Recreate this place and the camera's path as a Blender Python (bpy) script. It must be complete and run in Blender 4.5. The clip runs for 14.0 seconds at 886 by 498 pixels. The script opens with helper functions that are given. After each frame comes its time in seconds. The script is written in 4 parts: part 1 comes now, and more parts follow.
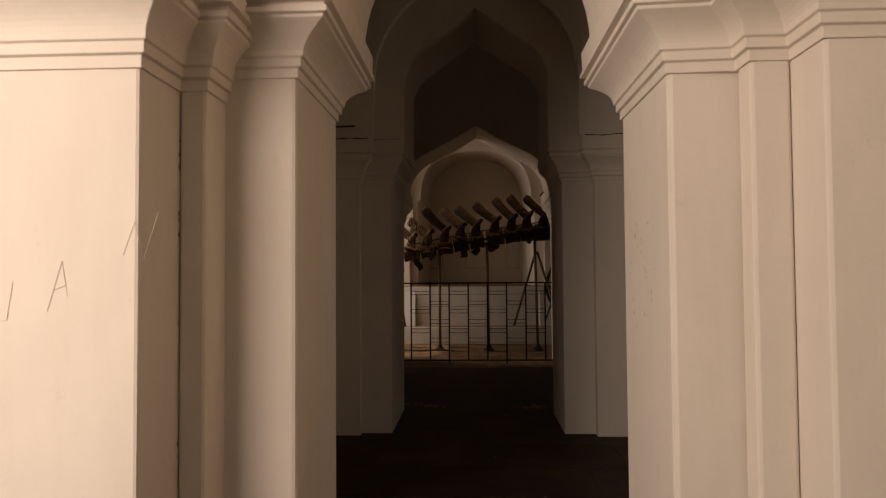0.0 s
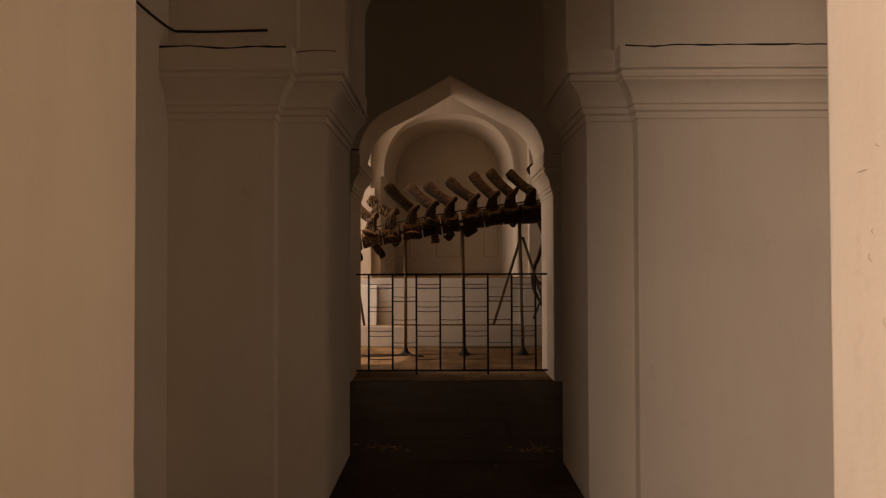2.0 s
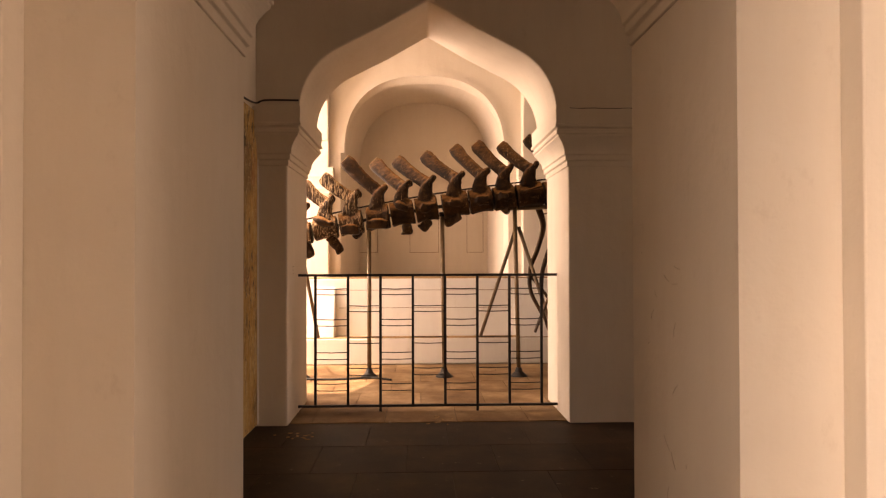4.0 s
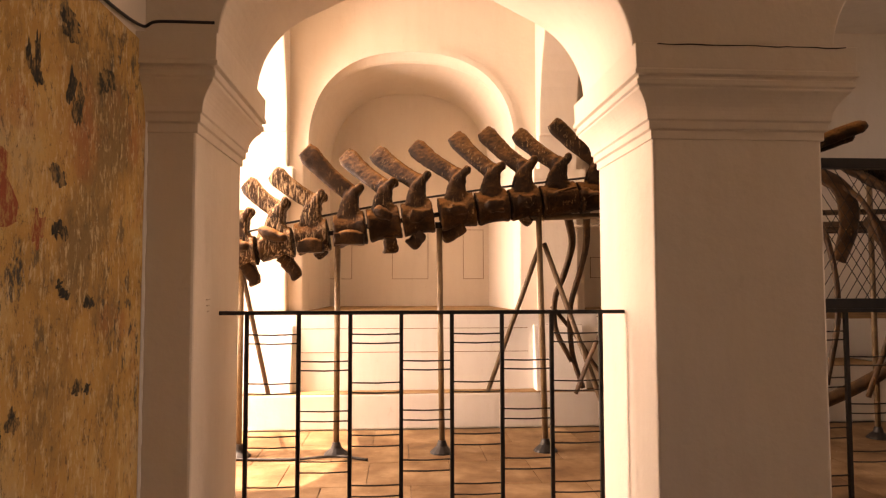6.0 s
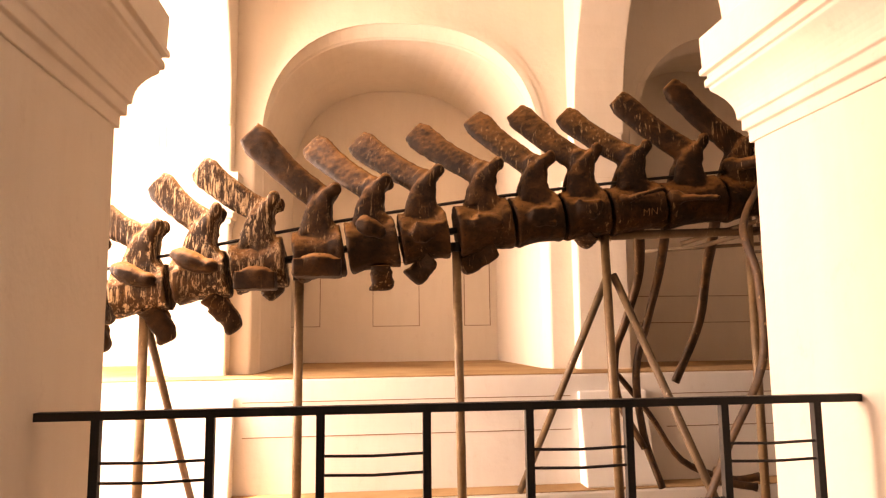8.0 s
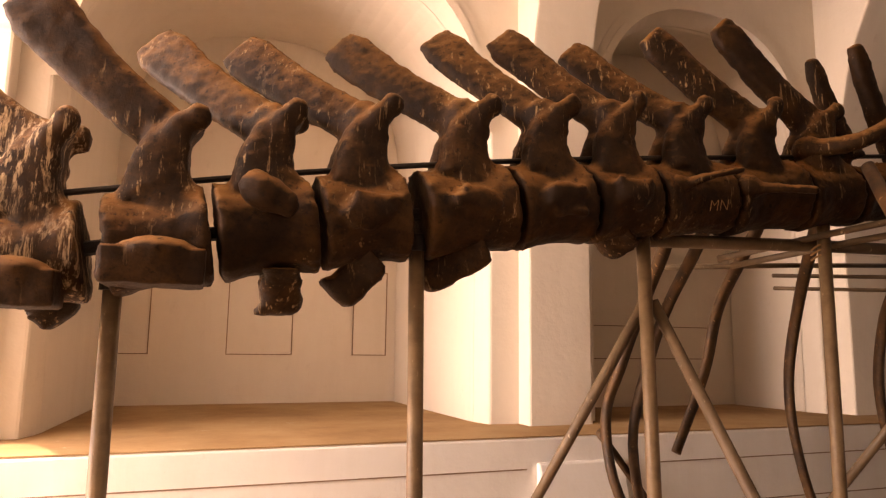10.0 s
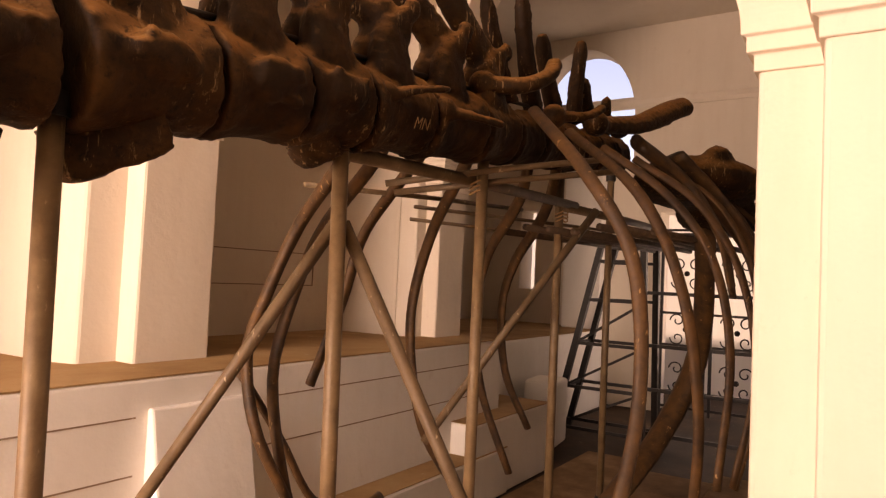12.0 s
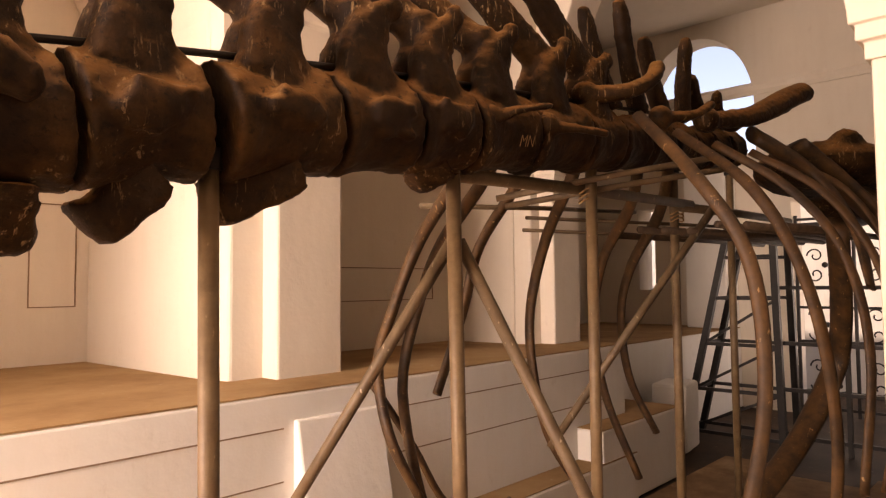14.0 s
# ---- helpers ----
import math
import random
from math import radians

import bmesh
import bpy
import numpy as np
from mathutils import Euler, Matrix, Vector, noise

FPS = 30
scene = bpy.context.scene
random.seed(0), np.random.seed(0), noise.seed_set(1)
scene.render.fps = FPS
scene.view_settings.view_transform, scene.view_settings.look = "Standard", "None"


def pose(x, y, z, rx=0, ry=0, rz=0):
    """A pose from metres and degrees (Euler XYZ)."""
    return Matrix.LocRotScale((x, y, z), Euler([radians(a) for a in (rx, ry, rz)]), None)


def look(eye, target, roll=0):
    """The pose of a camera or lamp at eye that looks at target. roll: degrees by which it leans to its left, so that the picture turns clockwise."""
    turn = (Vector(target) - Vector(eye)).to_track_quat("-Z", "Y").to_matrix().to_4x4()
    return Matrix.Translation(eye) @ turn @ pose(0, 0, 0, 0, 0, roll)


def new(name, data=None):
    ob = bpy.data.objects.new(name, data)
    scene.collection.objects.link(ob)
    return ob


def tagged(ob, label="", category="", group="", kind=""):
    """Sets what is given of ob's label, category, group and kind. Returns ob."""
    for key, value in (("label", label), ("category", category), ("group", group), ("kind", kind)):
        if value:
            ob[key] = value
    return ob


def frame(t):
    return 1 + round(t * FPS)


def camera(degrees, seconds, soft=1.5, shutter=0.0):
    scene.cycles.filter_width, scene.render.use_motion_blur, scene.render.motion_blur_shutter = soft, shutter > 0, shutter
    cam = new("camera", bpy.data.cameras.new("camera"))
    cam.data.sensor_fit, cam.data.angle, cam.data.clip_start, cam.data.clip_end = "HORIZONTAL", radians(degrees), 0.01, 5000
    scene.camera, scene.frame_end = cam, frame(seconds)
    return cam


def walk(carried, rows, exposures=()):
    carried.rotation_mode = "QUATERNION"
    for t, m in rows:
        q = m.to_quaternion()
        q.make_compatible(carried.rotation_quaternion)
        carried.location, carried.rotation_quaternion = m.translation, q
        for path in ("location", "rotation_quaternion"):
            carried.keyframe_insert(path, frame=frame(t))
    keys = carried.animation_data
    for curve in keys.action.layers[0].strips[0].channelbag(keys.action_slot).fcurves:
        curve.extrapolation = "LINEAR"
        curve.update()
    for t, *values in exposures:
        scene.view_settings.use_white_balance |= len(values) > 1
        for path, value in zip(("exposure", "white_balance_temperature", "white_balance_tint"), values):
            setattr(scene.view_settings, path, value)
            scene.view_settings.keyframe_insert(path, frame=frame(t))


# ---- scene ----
cam = camera(67.1, 14.0, soft=1.25)
PATH = [
    (0, (0.326, -0.338, 1.376), (0.233, 1.659, 1.443), -0.4),
    (0.5, (0.31, 0.139, 1.36), (0.21, 2.136, 1.419), -0.2),
    (1, (0.295, 0.63, 1.336), (0.206, 2.628, 1.387), -0.1),
    (1.5, (0.324, 1.135, 1.349), (0.268, 3.134, 1.398), -0.3),
    (2, (0.28, 1.66, 1.355), (0.277, 3.66, 1.392), -0.2),
    (2.5, (0.296, 2.195, 1.355), (0.352, 4.194, 1.373), -0.1),
    (2.7, (0.299, 2.396, 1.353), (0.35, 4.396, 1.36), -0.0),
    (5, (0.278, 4.837, 1.348), (0.368, 6.834, 1.407), -0.1),
    (5.5, (0.254, 5.359, 1.345), (0.358, 7.355, 1.425), 0.0),
    (6, (0.215, 5.894, 1.35), (0.348, 7.887, 1.46), -0.1),
    (6.5, (0.152, 6.39, 1.35), (0.28, 8.381, 1.491), 0.2),
    (7, (0.096, 6.86, 1.37), (0.245, 8.845, 1.568), 0.2),
    (7.2, (0.094, 7.062, 1.382), (0.253, 9.044, 1.596), -0.0),
    (9.3, (-0.05, 8.923, 1.477), (0.41, 10.853, 1.73), 0.4),
    (9.5, (-0.065, 9.08, 1.493), (0.445, 10.996, 1.751), 0.8),
    (10, (-0.066, 9.445, 1.55), (0.61, 11.307, 1.825), 0.8),
    (10.5, (-0.124, 9.669, 1.615), (0.822, 11.407, 1.902), 1.0),
    (11, (-0.15, 9.872, 1.607), (1.143, 11.38, 1.842), 0.5),
    (11.5, (-0.136, 9.992, 1.571), (1.423, 11.239, 1.683), 0.7),
    (12, (-0.109, 10.034, 1.544), (1.567, 11.122, 1.633), 2.7),
    (12.5, (-0.108, 10.035, 1.537), (1.566, 11.125, 1.643), 3.1),
    (13, (-0.139, 10.011, 1.535), (1.425, 11.251, 1.66), 2.5),
    (13.5, (-0.162, 9.994, 1.542), (1.3, 11.352, 1.673), 0.3),
    (14, (-0.193, 9.962, 1.559), (1.27, 11.322, 1.665), -0.5),
]
EXPOSURES = [(0, -1.4, 7600, 24), (0.5, -1.2, 7700, 25), (2.0, -0.75, 9000, 30), (2.5, 0.3, 9800, 33), (5.0, 1.9, 9000, 34), (7.2, 2.55, 9500, 38), (9.5, 2.05, 8500, 34), (10.5, 2.0, 8600, 36), (12.0, 1.9, 9300, 38), (14, 2.05, 8300, 31)]
walk(cam, [(t, look(eye, target, roll)) for t, eye, target, roll in PATH], EXPOSURES)

# ---- world and light ----
world = bpy.data.worlds.new("sky")
scene.world = world
world.use_nodes = True
wn = world.node_tree
sky = wn.nodes.new("ShaderNodeTexSky")
sky.sky_type, sky.sun_disc = "NISHITA", False
sky.sun_elevation, sky.sun_rotation = radians(76), radians(263)
wn.links.new(sky.outputs[0], wn.nodes["Background"].inputs[0])
wn.nodes["Background"].inputs[1].default_value = 0.08
sun = new("sun", bpy.data.lights.new("sun", "SUN"))
sun.data.energy, sun.data.angle, sun.data.color = 3.0, radians(0.6), (1.0, 0.93, 0.82)
sun.matrix_world = look((-4, 1.5, 16), (0, 2, 0))


def area_lamp(name, eye, target, w, h, power, color=(1.0, 0.95, 0.88)):
    lamp = new(name, bpy.data.lights.new(name, "AREA"))
    lamp.data.shape, lamp.data.size, lamp.data.size_y = "RECTANGLE", w, h
    lamp.data.energy, lamp.data.color = power, color
    lamp.matrix_world = look(eye, target)
    return lamp


area_lamp("daylight_west", (-3.8, 12.2, 2.0), (0, 12.7, 1.6), 2.8, 2.4, 205)
area_lamp("daylight_east", (8.5, 11.42, 1.5), (7.2, 13.9, 2.4), 1.2, 1.8, 5)
area_lamp("daylight_skylight", (-2.4, 11.4, 5.1), (-0.6, 12.2, 0), 2.3, 2.6, 45)
# added lamps that brighten the two rooms from their unseen east end
area_lamp("daylight_room", (7.8, 8.7, 1.9), (-1, 8.0, 1.5), 0.8, 2.6, 15)
area_lamp("daylight_room_south", (7.8, 4.3, 1.9), (-1, 4.4, 1.3), 1.6, 2.4, 42)
# added lamp in the open air, standing in for daylight from the left
area_lamp("daylight_porch", (-2.95, -1.2, 2.25), (-0.1, 2.4, 1.3), 2.3, 3.0, 590)


# ---- materials ----
def material(name, rough=0.8, metal=0.0, spec=0.3):
    m = bpy.data.materials.new(name)
    m.use_nodes = True
    b = m.node_tree.nodes["Principled BSDF"]
    b.inputs["Roughness"].default_value, b.inputs["Metallic"].default_value = rough, metal
    b.inputs["Specular IOR Level"].default_value = spec
    return m, m.node_tree, b


def node(nt, kind, **kw):
    n = nt.nodes.new(kind)
    for k, v in kw.items():
        n.inputs[k.replace("_", " ")].default_value = v
    return n


def noise_of(nt, scale, detail=5.0, rough=0.6, stretch=None, offset=(0, 0, 0)):
    geo = nt.nodes.new("ShaderNodeNewGeometry")
    mp = nt.nodes.new("ShaderNodeMapping")
    mp.inputs["Scale"].default_value = stretch or (1, 1, 1)
    mp.inputs["Location"].default_value = offset
    nt.links.new(geo.outputs["Position"], mp.inputs["Vector"])
    n = node(nt, "ShaderNodeTexNoise", Scale=scale, Detail=detail, Roughness=rough)
    nt.links.new(mp.outputs[0], n.inputs["Vector"])
    return n.outputs["Fac"]


def ramp(nt, fac, *stops):
    r = nt.nodes.new("ShaderNodeValToRGB")
    els = r.color_ramp.elements
    while len(els) < len(stops):
        els.new(0.5)
    for e, (p, c) in zip(els, stops):
        e.position, e.color = p, (*c, 1) if len(c) == 3 else c
    nt.links.new(fac, r.inputs[0])
    return r.outputs[0]


def mix(nt, fac, a, b, kind="MIX"):
    m = nt.nodes.new("ShaderNodeMix")
    m.data_type, m.blend_type = "RGBA", kind
    for sock, v in ((m.inputs[0], fac), (m.inputs[6], a), (m.inputs[7], b)):
        if isinstance(v, (int, float)):
            sock.default_value = v
        elif isinstance(v, tuple):
            sock.default_value = (*v, 1)
        else:
            nt.links.new(v, sock)
    return m.outputs[2]


def bump(nt, b, fac, strength=0.3, dist=0.01, normal=None):
    n = node(nt, "ShaderNodeBump", Strength=strength, Distance=dist)
    nt.links.new(fac, n.inputs["Height"])
    if normal is not None:
        nt.links.new(normal, n.inputs["Normal"])
    nt.links.new(n.outputs[0], b.inputs["Normal"])
    return n.outputs[0]


def plaster(name, base, stain, amount=0.5, scale=1.0):
    m, nt, b = material(name, 0.85, 0, 0.2)
    broad = ramp(nt, noise_of(nt, 1.3 * scale, 6, 0.6), (0.35, (0, 0, 0)), (0.75, (1, 1, 1)))
    streak = ramp(nt, noise_of(nt, 3.0, 5, 0.65, (2.5, 2.5, 0.35)), (0.45, (0, 0, 0)), (0.8, (1, 1, 1)))
    speck = ramp(nt, noise_of(nt, 55, 3, 0.7), (0.68, (0, 0, 0)), (0.75, (1, 1, 1)))
    c = mix(nt, broad, base, tuple(x * 0.93 for x in base))
    f = nt.nodes.new("ShaderNodeMath")
    f.operation = "MULTIPLY"
    f.inputs[1].default_value = amount
    nt.links.new(streak, f.inputs[0])
    c = mix(nt, f.outputs[0], c, stain)
    g = nt.nodes.new("ShaderNodeMath")
    g.operation = "MULTIPLY"
    g.inputs[1].default_value = 0.12
    nt.links.new(speck, g.inputs[0])
    c = mix(nt, g.outputs[0], c, (0.35, 0.27, 0.2))
    smear = ramp(nt, noise_of(nt, 9, 7, 0.75, (1, 1, 0.6), (3, 8, 5)), (0.60, (0, 0, 0)), (0.74, (0.3, 0.3, 0.3)))
    c = mix(nt, smear, c, (0.42, 0.33, 0.25))
    nt.links.new(c, b.inputs["Base Color"])
    n = bump(nt, b, noise_of(nt, 3, 5, 0.6), 0.35, 0.03)
    n = bump(nt, b, noise_of(nt, 22, 4, 0.6), 0.07, 0.008, n)
    bump(nt, b, noise_of(nt, 90, 4, 0.7), 0.06, 0.004, n)
    return m


PLASTER = plaster("cream_plaster", (0.66, 0.585, 0.49), (0.56, 0.47, 0.37), 0.35)
WHITEWASH = plaster("white_plaster", (0.72, 0.69, 0.64), (0.6, 0.53, 0.44), 0.3, 2.0)


def dusty(name, a, b2, dark, rough=0.7, scale=2.0):
    m, nt, b = material(name, rough, 0, 0.15)
    c = ramp(nt, noise_of(nt, scale, 8, 0.65), (0.3, dark), (0.5, a), (0.72, b2))
    info = nt.nodes.new("ShaderNodeObjectInfo")
    tone = ramp(nt, info.outputs["Random"], (0.0, (0.78, 0.76, 0.74)), (1.0, (1.0, 1.0, 1.0)))
    c = mix(nt, 1.0, c, tone, "MULTIPLY")
    chips = ramp(nt, noise_of(nt, 14, 4, 0.7), (0.66, (0, 0, 0)), (0.72, (1, 1, 1)))
    f = nt.nodes.new("ShaderNodeMath")
    f.operation = "MULTIPLY"
    f.inputs[1].default_value = 0.4
    nt.links.new(chips, f.inputs[0])
    c = mix(nt, f.outputs[0], c, (0.55, 0.47, 0.38))
    nt.links.new(c, b.inputs["Base Color"])
    bump(nt, b, noise_of(nt, 30, 5, 0.7), 0.25, 0.006)
    return m


# brown stone, with the dimness of the rooms put into its colour as well
DIMMED_FLOOR = dusty("worn_dimmed_floor", (0.032, 0.017, 0.008), (0.065, 0.037, 0.018), (0.014, 0.007, 0.003), 0.6)
HALL_FLOOR = dusty("tan_hall_floor", (0.21, 0.125, 0.062), (0.36, 0.245, 0.14), (0.11, 0.06, 0.028), 0.8)
LEDGE = dusty("ochre_ledge", (0.36, 0.225, 0.11), (0.43, 0.29, 0.155), (0.27, 0.155, 0.072), 0.9)


def bone(name, flaked=0.0):
    m, nt, b = material(name, 0.58, 0, 0.15)
    base = ramp(nt, noise_of(nt, 6, 8, 0.7), (0.3, (0.007, 0.003, 0.0012)), (0.5, (0.022, 0.0095, 0.003)), (0.72, (0.07, 0.031, 0.009)))
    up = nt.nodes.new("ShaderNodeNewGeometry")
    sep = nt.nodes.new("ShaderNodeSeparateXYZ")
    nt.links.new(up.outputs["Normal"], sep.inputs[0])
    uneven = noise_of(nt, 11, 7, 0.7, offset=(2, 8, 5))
    toplit_sum = nt.nodes.new("ShaderNodeMath")
    toplit_sum.operation = "MULTIPLY_ADD"
    nt.links.new(uneven, toplit_sum.inputs[0])
    toplit_sum.inputs[1].default_value = 0.5
    nt.links.new(sep.outputs["Z"], toplit_sum.inputs[2])
    # up-facing sides turn tan: dust, and light from above put into the colour
    dust = ramp(nt, toplit_sum.outputs[0], (0.5, (0, 0, 0)), (1.2, (0.7, 0.7, 0.7)))
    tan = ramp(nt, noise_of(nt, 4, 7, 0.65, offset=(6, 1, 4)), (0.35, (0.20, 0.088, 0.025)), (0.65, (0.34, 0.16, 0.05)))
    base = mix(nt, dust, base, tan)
    pits = ramp(nt, noise_of(nt, 46, 6, 0.75, offset=(9, 2, 6)), (0.36, (0.8, 0.8, 0.8)), (0.45, (0, 0, 0)))
    base = mix(nt, pits, base, (0.006, 0.003, 0.0015))
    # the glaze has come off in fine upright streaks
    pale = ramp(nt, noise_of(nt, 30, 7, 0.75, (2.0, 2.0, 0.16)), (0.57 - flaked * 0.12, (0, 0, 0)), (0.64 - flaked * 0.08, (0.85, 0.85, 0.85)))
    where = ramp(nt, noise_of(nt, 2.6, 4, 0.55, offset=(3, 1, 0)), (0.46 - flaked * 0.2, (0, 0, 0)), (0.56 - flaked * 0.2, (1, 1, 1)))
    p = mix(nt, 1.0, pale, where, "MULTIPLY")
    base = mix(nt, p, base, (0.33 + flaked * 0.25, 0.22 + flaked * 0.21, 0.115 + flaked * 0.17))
    nt.links.new(base, b.inputs["Base Color"])
    n = bump(nt, b, noise_of(nt, 16, 7, 0.7), 0.35, 0.01)
    n = bump(nt, b, noise_of(nt, 60, 6, 0.75, (1, 1, 0.4)), 0.25, 0.005, n)
    bump(nt, b, noise_of(nt, 150, 4, 0.7), 0.3, 0.003, n)
    return m


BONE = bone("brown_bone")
# paler copy for the west end: more flaking, plus west light in the colour
FLAKED_LIT_BONE = bone("flaked_lit_bone", 0.5)


def painted(name, c1, c2, rough=0.5, metal=0.0, scale=20.0, wear=None):
    m, nt, b = material(name, rough, metal, 0.4)
    c = ramp(nt, noise_of(nt, scale, 5, 0.65), (0.35, c1), (0.7, c2))
    if wear:
        w = ramp(nt, noise_of(nt, 38, 4, 0.7, (1, 1, 0.4)), (0.64, (0, 0, 0)), (0.7, (1, 1, 1)))
        c = mix(nt, w, c, wear)
    nt.links.new(c, b.inputs["Base Color"])
    bump(nt, b, noise_of(nt, 120, 3, 0.6), 0.2, 0.002)
    return m


IRON = painted("black_iron", (0.007, 0.005, 0.004), (0.018, 0.012, 0.008), 0.55)
PIPE = painted("grey_pipe", (0.12, 0.073, 0.036), (0.20, 0.13, 0.068), 0.5, 0, 12, (0.3, 0.2, 0.12))
POLE = painted("brown_pole", (0.085, 0.052, 0.026), (0.15, 0.098, 0.053), 0.55, 0, 10, (0.4, 0.3, 0.2))
RIBMAT = painted("rib_bone", (0.022, 0.010, 0.003), (0.105, 0.048, 0.014), 0.62, 0, 9, (0.34, 0.20, 0.09))
WOOD = painted("dark_wood", (0.05, 0.03, 0.018), (0.1, 0.06, 0.035), 0.6)


def fresco():
    m, nt, b = material("faded_mural", 0.75, 0, 0.25)
    c = ramp(nt, noise_of(nt, 1.6, 7, 0.65, (1, 1, 0.8)), (0.34, (0.24, 0.155, 0.065)), (0.46, (0.46, 0.27, 0.085)), (0.56, (0.54, 0.35, 0.13)), (0.68, (0.48, 0.38, 0.23)))
    red = ramp(nt, noise_of(nt, 1.5, 5, 0.6, offset=(5, 2, 1)), (0.56, (0, 0, 0)), (0.68, (0.65, 0.65, 0.65)))
    c = mix(nt, red, c, (0.33, 0.10, 0.05))
    patch = ramp(nt, noise_of(nt, 1.1, 3, 0.5, offset=(0, 9, 3)), (0.42, (0, 0, 0)), (0.62, (1, 1, 1)))
    dk = ramp(nt, noise_of(nt, 11, 8, 0.75, (1, 1, 0.5), (1, 7, 2)), (0.53, (0, 0, 0)), (0.59, (1, 1, 1)))
    c = mix(nt, mix(nt, 1.0, dk, patch, "MULTIPLY"), c, (0.055, 0.055, 0.048))
    fig = ramp(nt, noise_of(nt, 6.5, 7, 0.7, (1, 1, 0.75), (2, 3, 8)), (0.66, (0, 0, 0)), (0.72, (0.7, 0.7, 0.7)))
    c = mix(nt, fig, c, (0.07, 0.07, 0.055))
    fine = ramp(nt, noise_of(nt, 42, 7, 0.8, (1, 1, 0.5), (7, 5, 1)), (0.55, (0, 0, 0)), (0.62, (0.8, 0.8, 0.8)))
    c = mix(nt, fine, c, (0.085, 0.06, 0.035))
    pale = ramp(nt, noise_of(nt, 34, 7, 0.8, (1, 1, 0.38), (4, 0, 2)), (0.53, (0, 0, 0)), (0.62, (0.85, 0.85, 0.85)))
    c = mix(nt, pale, c, (0.62, 0.48, 0.28))
    nt.links.new(c, b.inputs["Base Color"])
    n = bump(nt, b, noise_of(nt, 26, 6, 0.75, (1, 1, 0.3), (4, 0, 2)), 0.6, 0.008)
    bump(nt, b, noise_of(nt, 70, 5, 0.7), 0.4, 0.004, n)
    return m


def worn_paint(name, colour, over, cut):
    """Old paint worn through in specks to the ochre ground."""
    m, nt, b = material(name, 0.8, 0, 0.2)
    c = ramp(nt, noise_of(nt, 30, 7, 0.8, (1, 1, 0.45)), (cut - 0.04, colour), (cut + 0.05, over))
    nt.links.new(c, b.inputs["Base Color"])
    bump(nt, b, noise_of(nt, 50, 6, 0.75), 0.5, 0.005)
    return m


MURAL = fresco()
SOOT = worn_paint("worn_black_paint", (0.035, 0.034, 0.028), (0.30, 0.19, 0.08), 0.52)
REDPAINT = worn_paint("worn_red_paint", (0.30, 0.085, 0.045), (0.42, 0.25, 0.10), 0.52)
# places on the side wall: y, z, width, height
FIGURES = [(7.73, 1.65, 0.13, 0.2), (8.37, 1.79, 0.16, 0.16), (8.39, 1.58, 0.13, 0.15), (8.2, 2.12, 0.13, 0.3), (8.49, 2.08, 0.16, 0.3), (8.72, 2.25, 0.3, 0.25), (8.4, 2.32, 0.35, 0.2), (7.55, 1.41, 0.13, 0.1),
           (7.69, 1.5, 0.08, 0.14), (7.95, 1.33, 0.09, 0.16), (8.42, 1.34, 0.16, 0.09), (8.63, 1.27, 0.13, 0.12), (8.04, 2.45, 0.1, 0.1), (8.6, 0.95, 0.2, 0.12), (8.1, 0.9, 0.14, 0.2), (7.3, 1.0, 0.12, 0.18), (7.2, 2.1, 0.2, 0.25)]
REDS = [(7.97, 1.62, 0.3, 0.42), (7.62, 1.75, 0.25, 0.22), (8.25, 1.55, 0.12, 0.16)]
SCRATCH = painted("pale_scratch", (0.42, 0.35, 0.27), (0.52, 0.44, 0.35), 0.9)
CRACK = painted("dark_crack", (0.012, 0.008, 0.005), (0.04, 0.025, 0.015), 0.95, 0, 30)
DIRT = painted("dirty_joint", (0.20, 0.13, 0.08), (0.34, 0.24, 0.16), 0.9, 0, 30)


# ---- mesh helpers ----
def part(name, bm, mat, parent=None, label="", smooth=False):
    bmesh.ops.recalc_face_normals(bm, faces=bm.faces)
    me = bpy.data.meshes.new(name)
    bm.to_mesh(me)
    bm.free()
    me.materials.append(mat)
    if smooth:
        me.polygons.foreach_set("use_smooth", [True] * len(me.polygons))
    ob = new(name, me)
    if parent is not None:
        ob.parent = parent
    if label:
        ob["label"] = label
    return ob


def structure(ob, label, category):
    return tagged(ob, label, category, kind="structure")


def thing(name, label, category, group="", at=(0, 0, 0)):
    ob = new(name)
    ob.location = at
    ob.empty_display_size = 0.1
    return tagged(ob, label, category, group)


def soften(ob, width=0.01, segments=2):
    m = ob.modifiers.new("bevel", "BEVEL")
    m.width, m.segments, m.limit_method, m.angle_limit = width, segments, "ANGLE", radians(35)
    return ob


def add_box(bm, x0, x1, y0, y1, z0, z1):
    v = [bm.verts.new(p) for p in ((x0, y0, z0), (x1, y0, z0), (x1, y1, z0), (x0, y1, z0), (x0, y0, z1), (x1, y0, z1), (x1, y1, z1), (x0, y1, z1))]
    for f in ((0, 3, 2, 1), (4, 5, 6, 7), (0, 1, 5, 4), (1, 2, 6, 5), (2, 3, 7, 6), (3, 0, 4, 7)):
        bm.faces.new([v[i] for i in f])


def box(*dims):
    bm = bmesh.new()
    add_box(bm, *dims)
    return bm


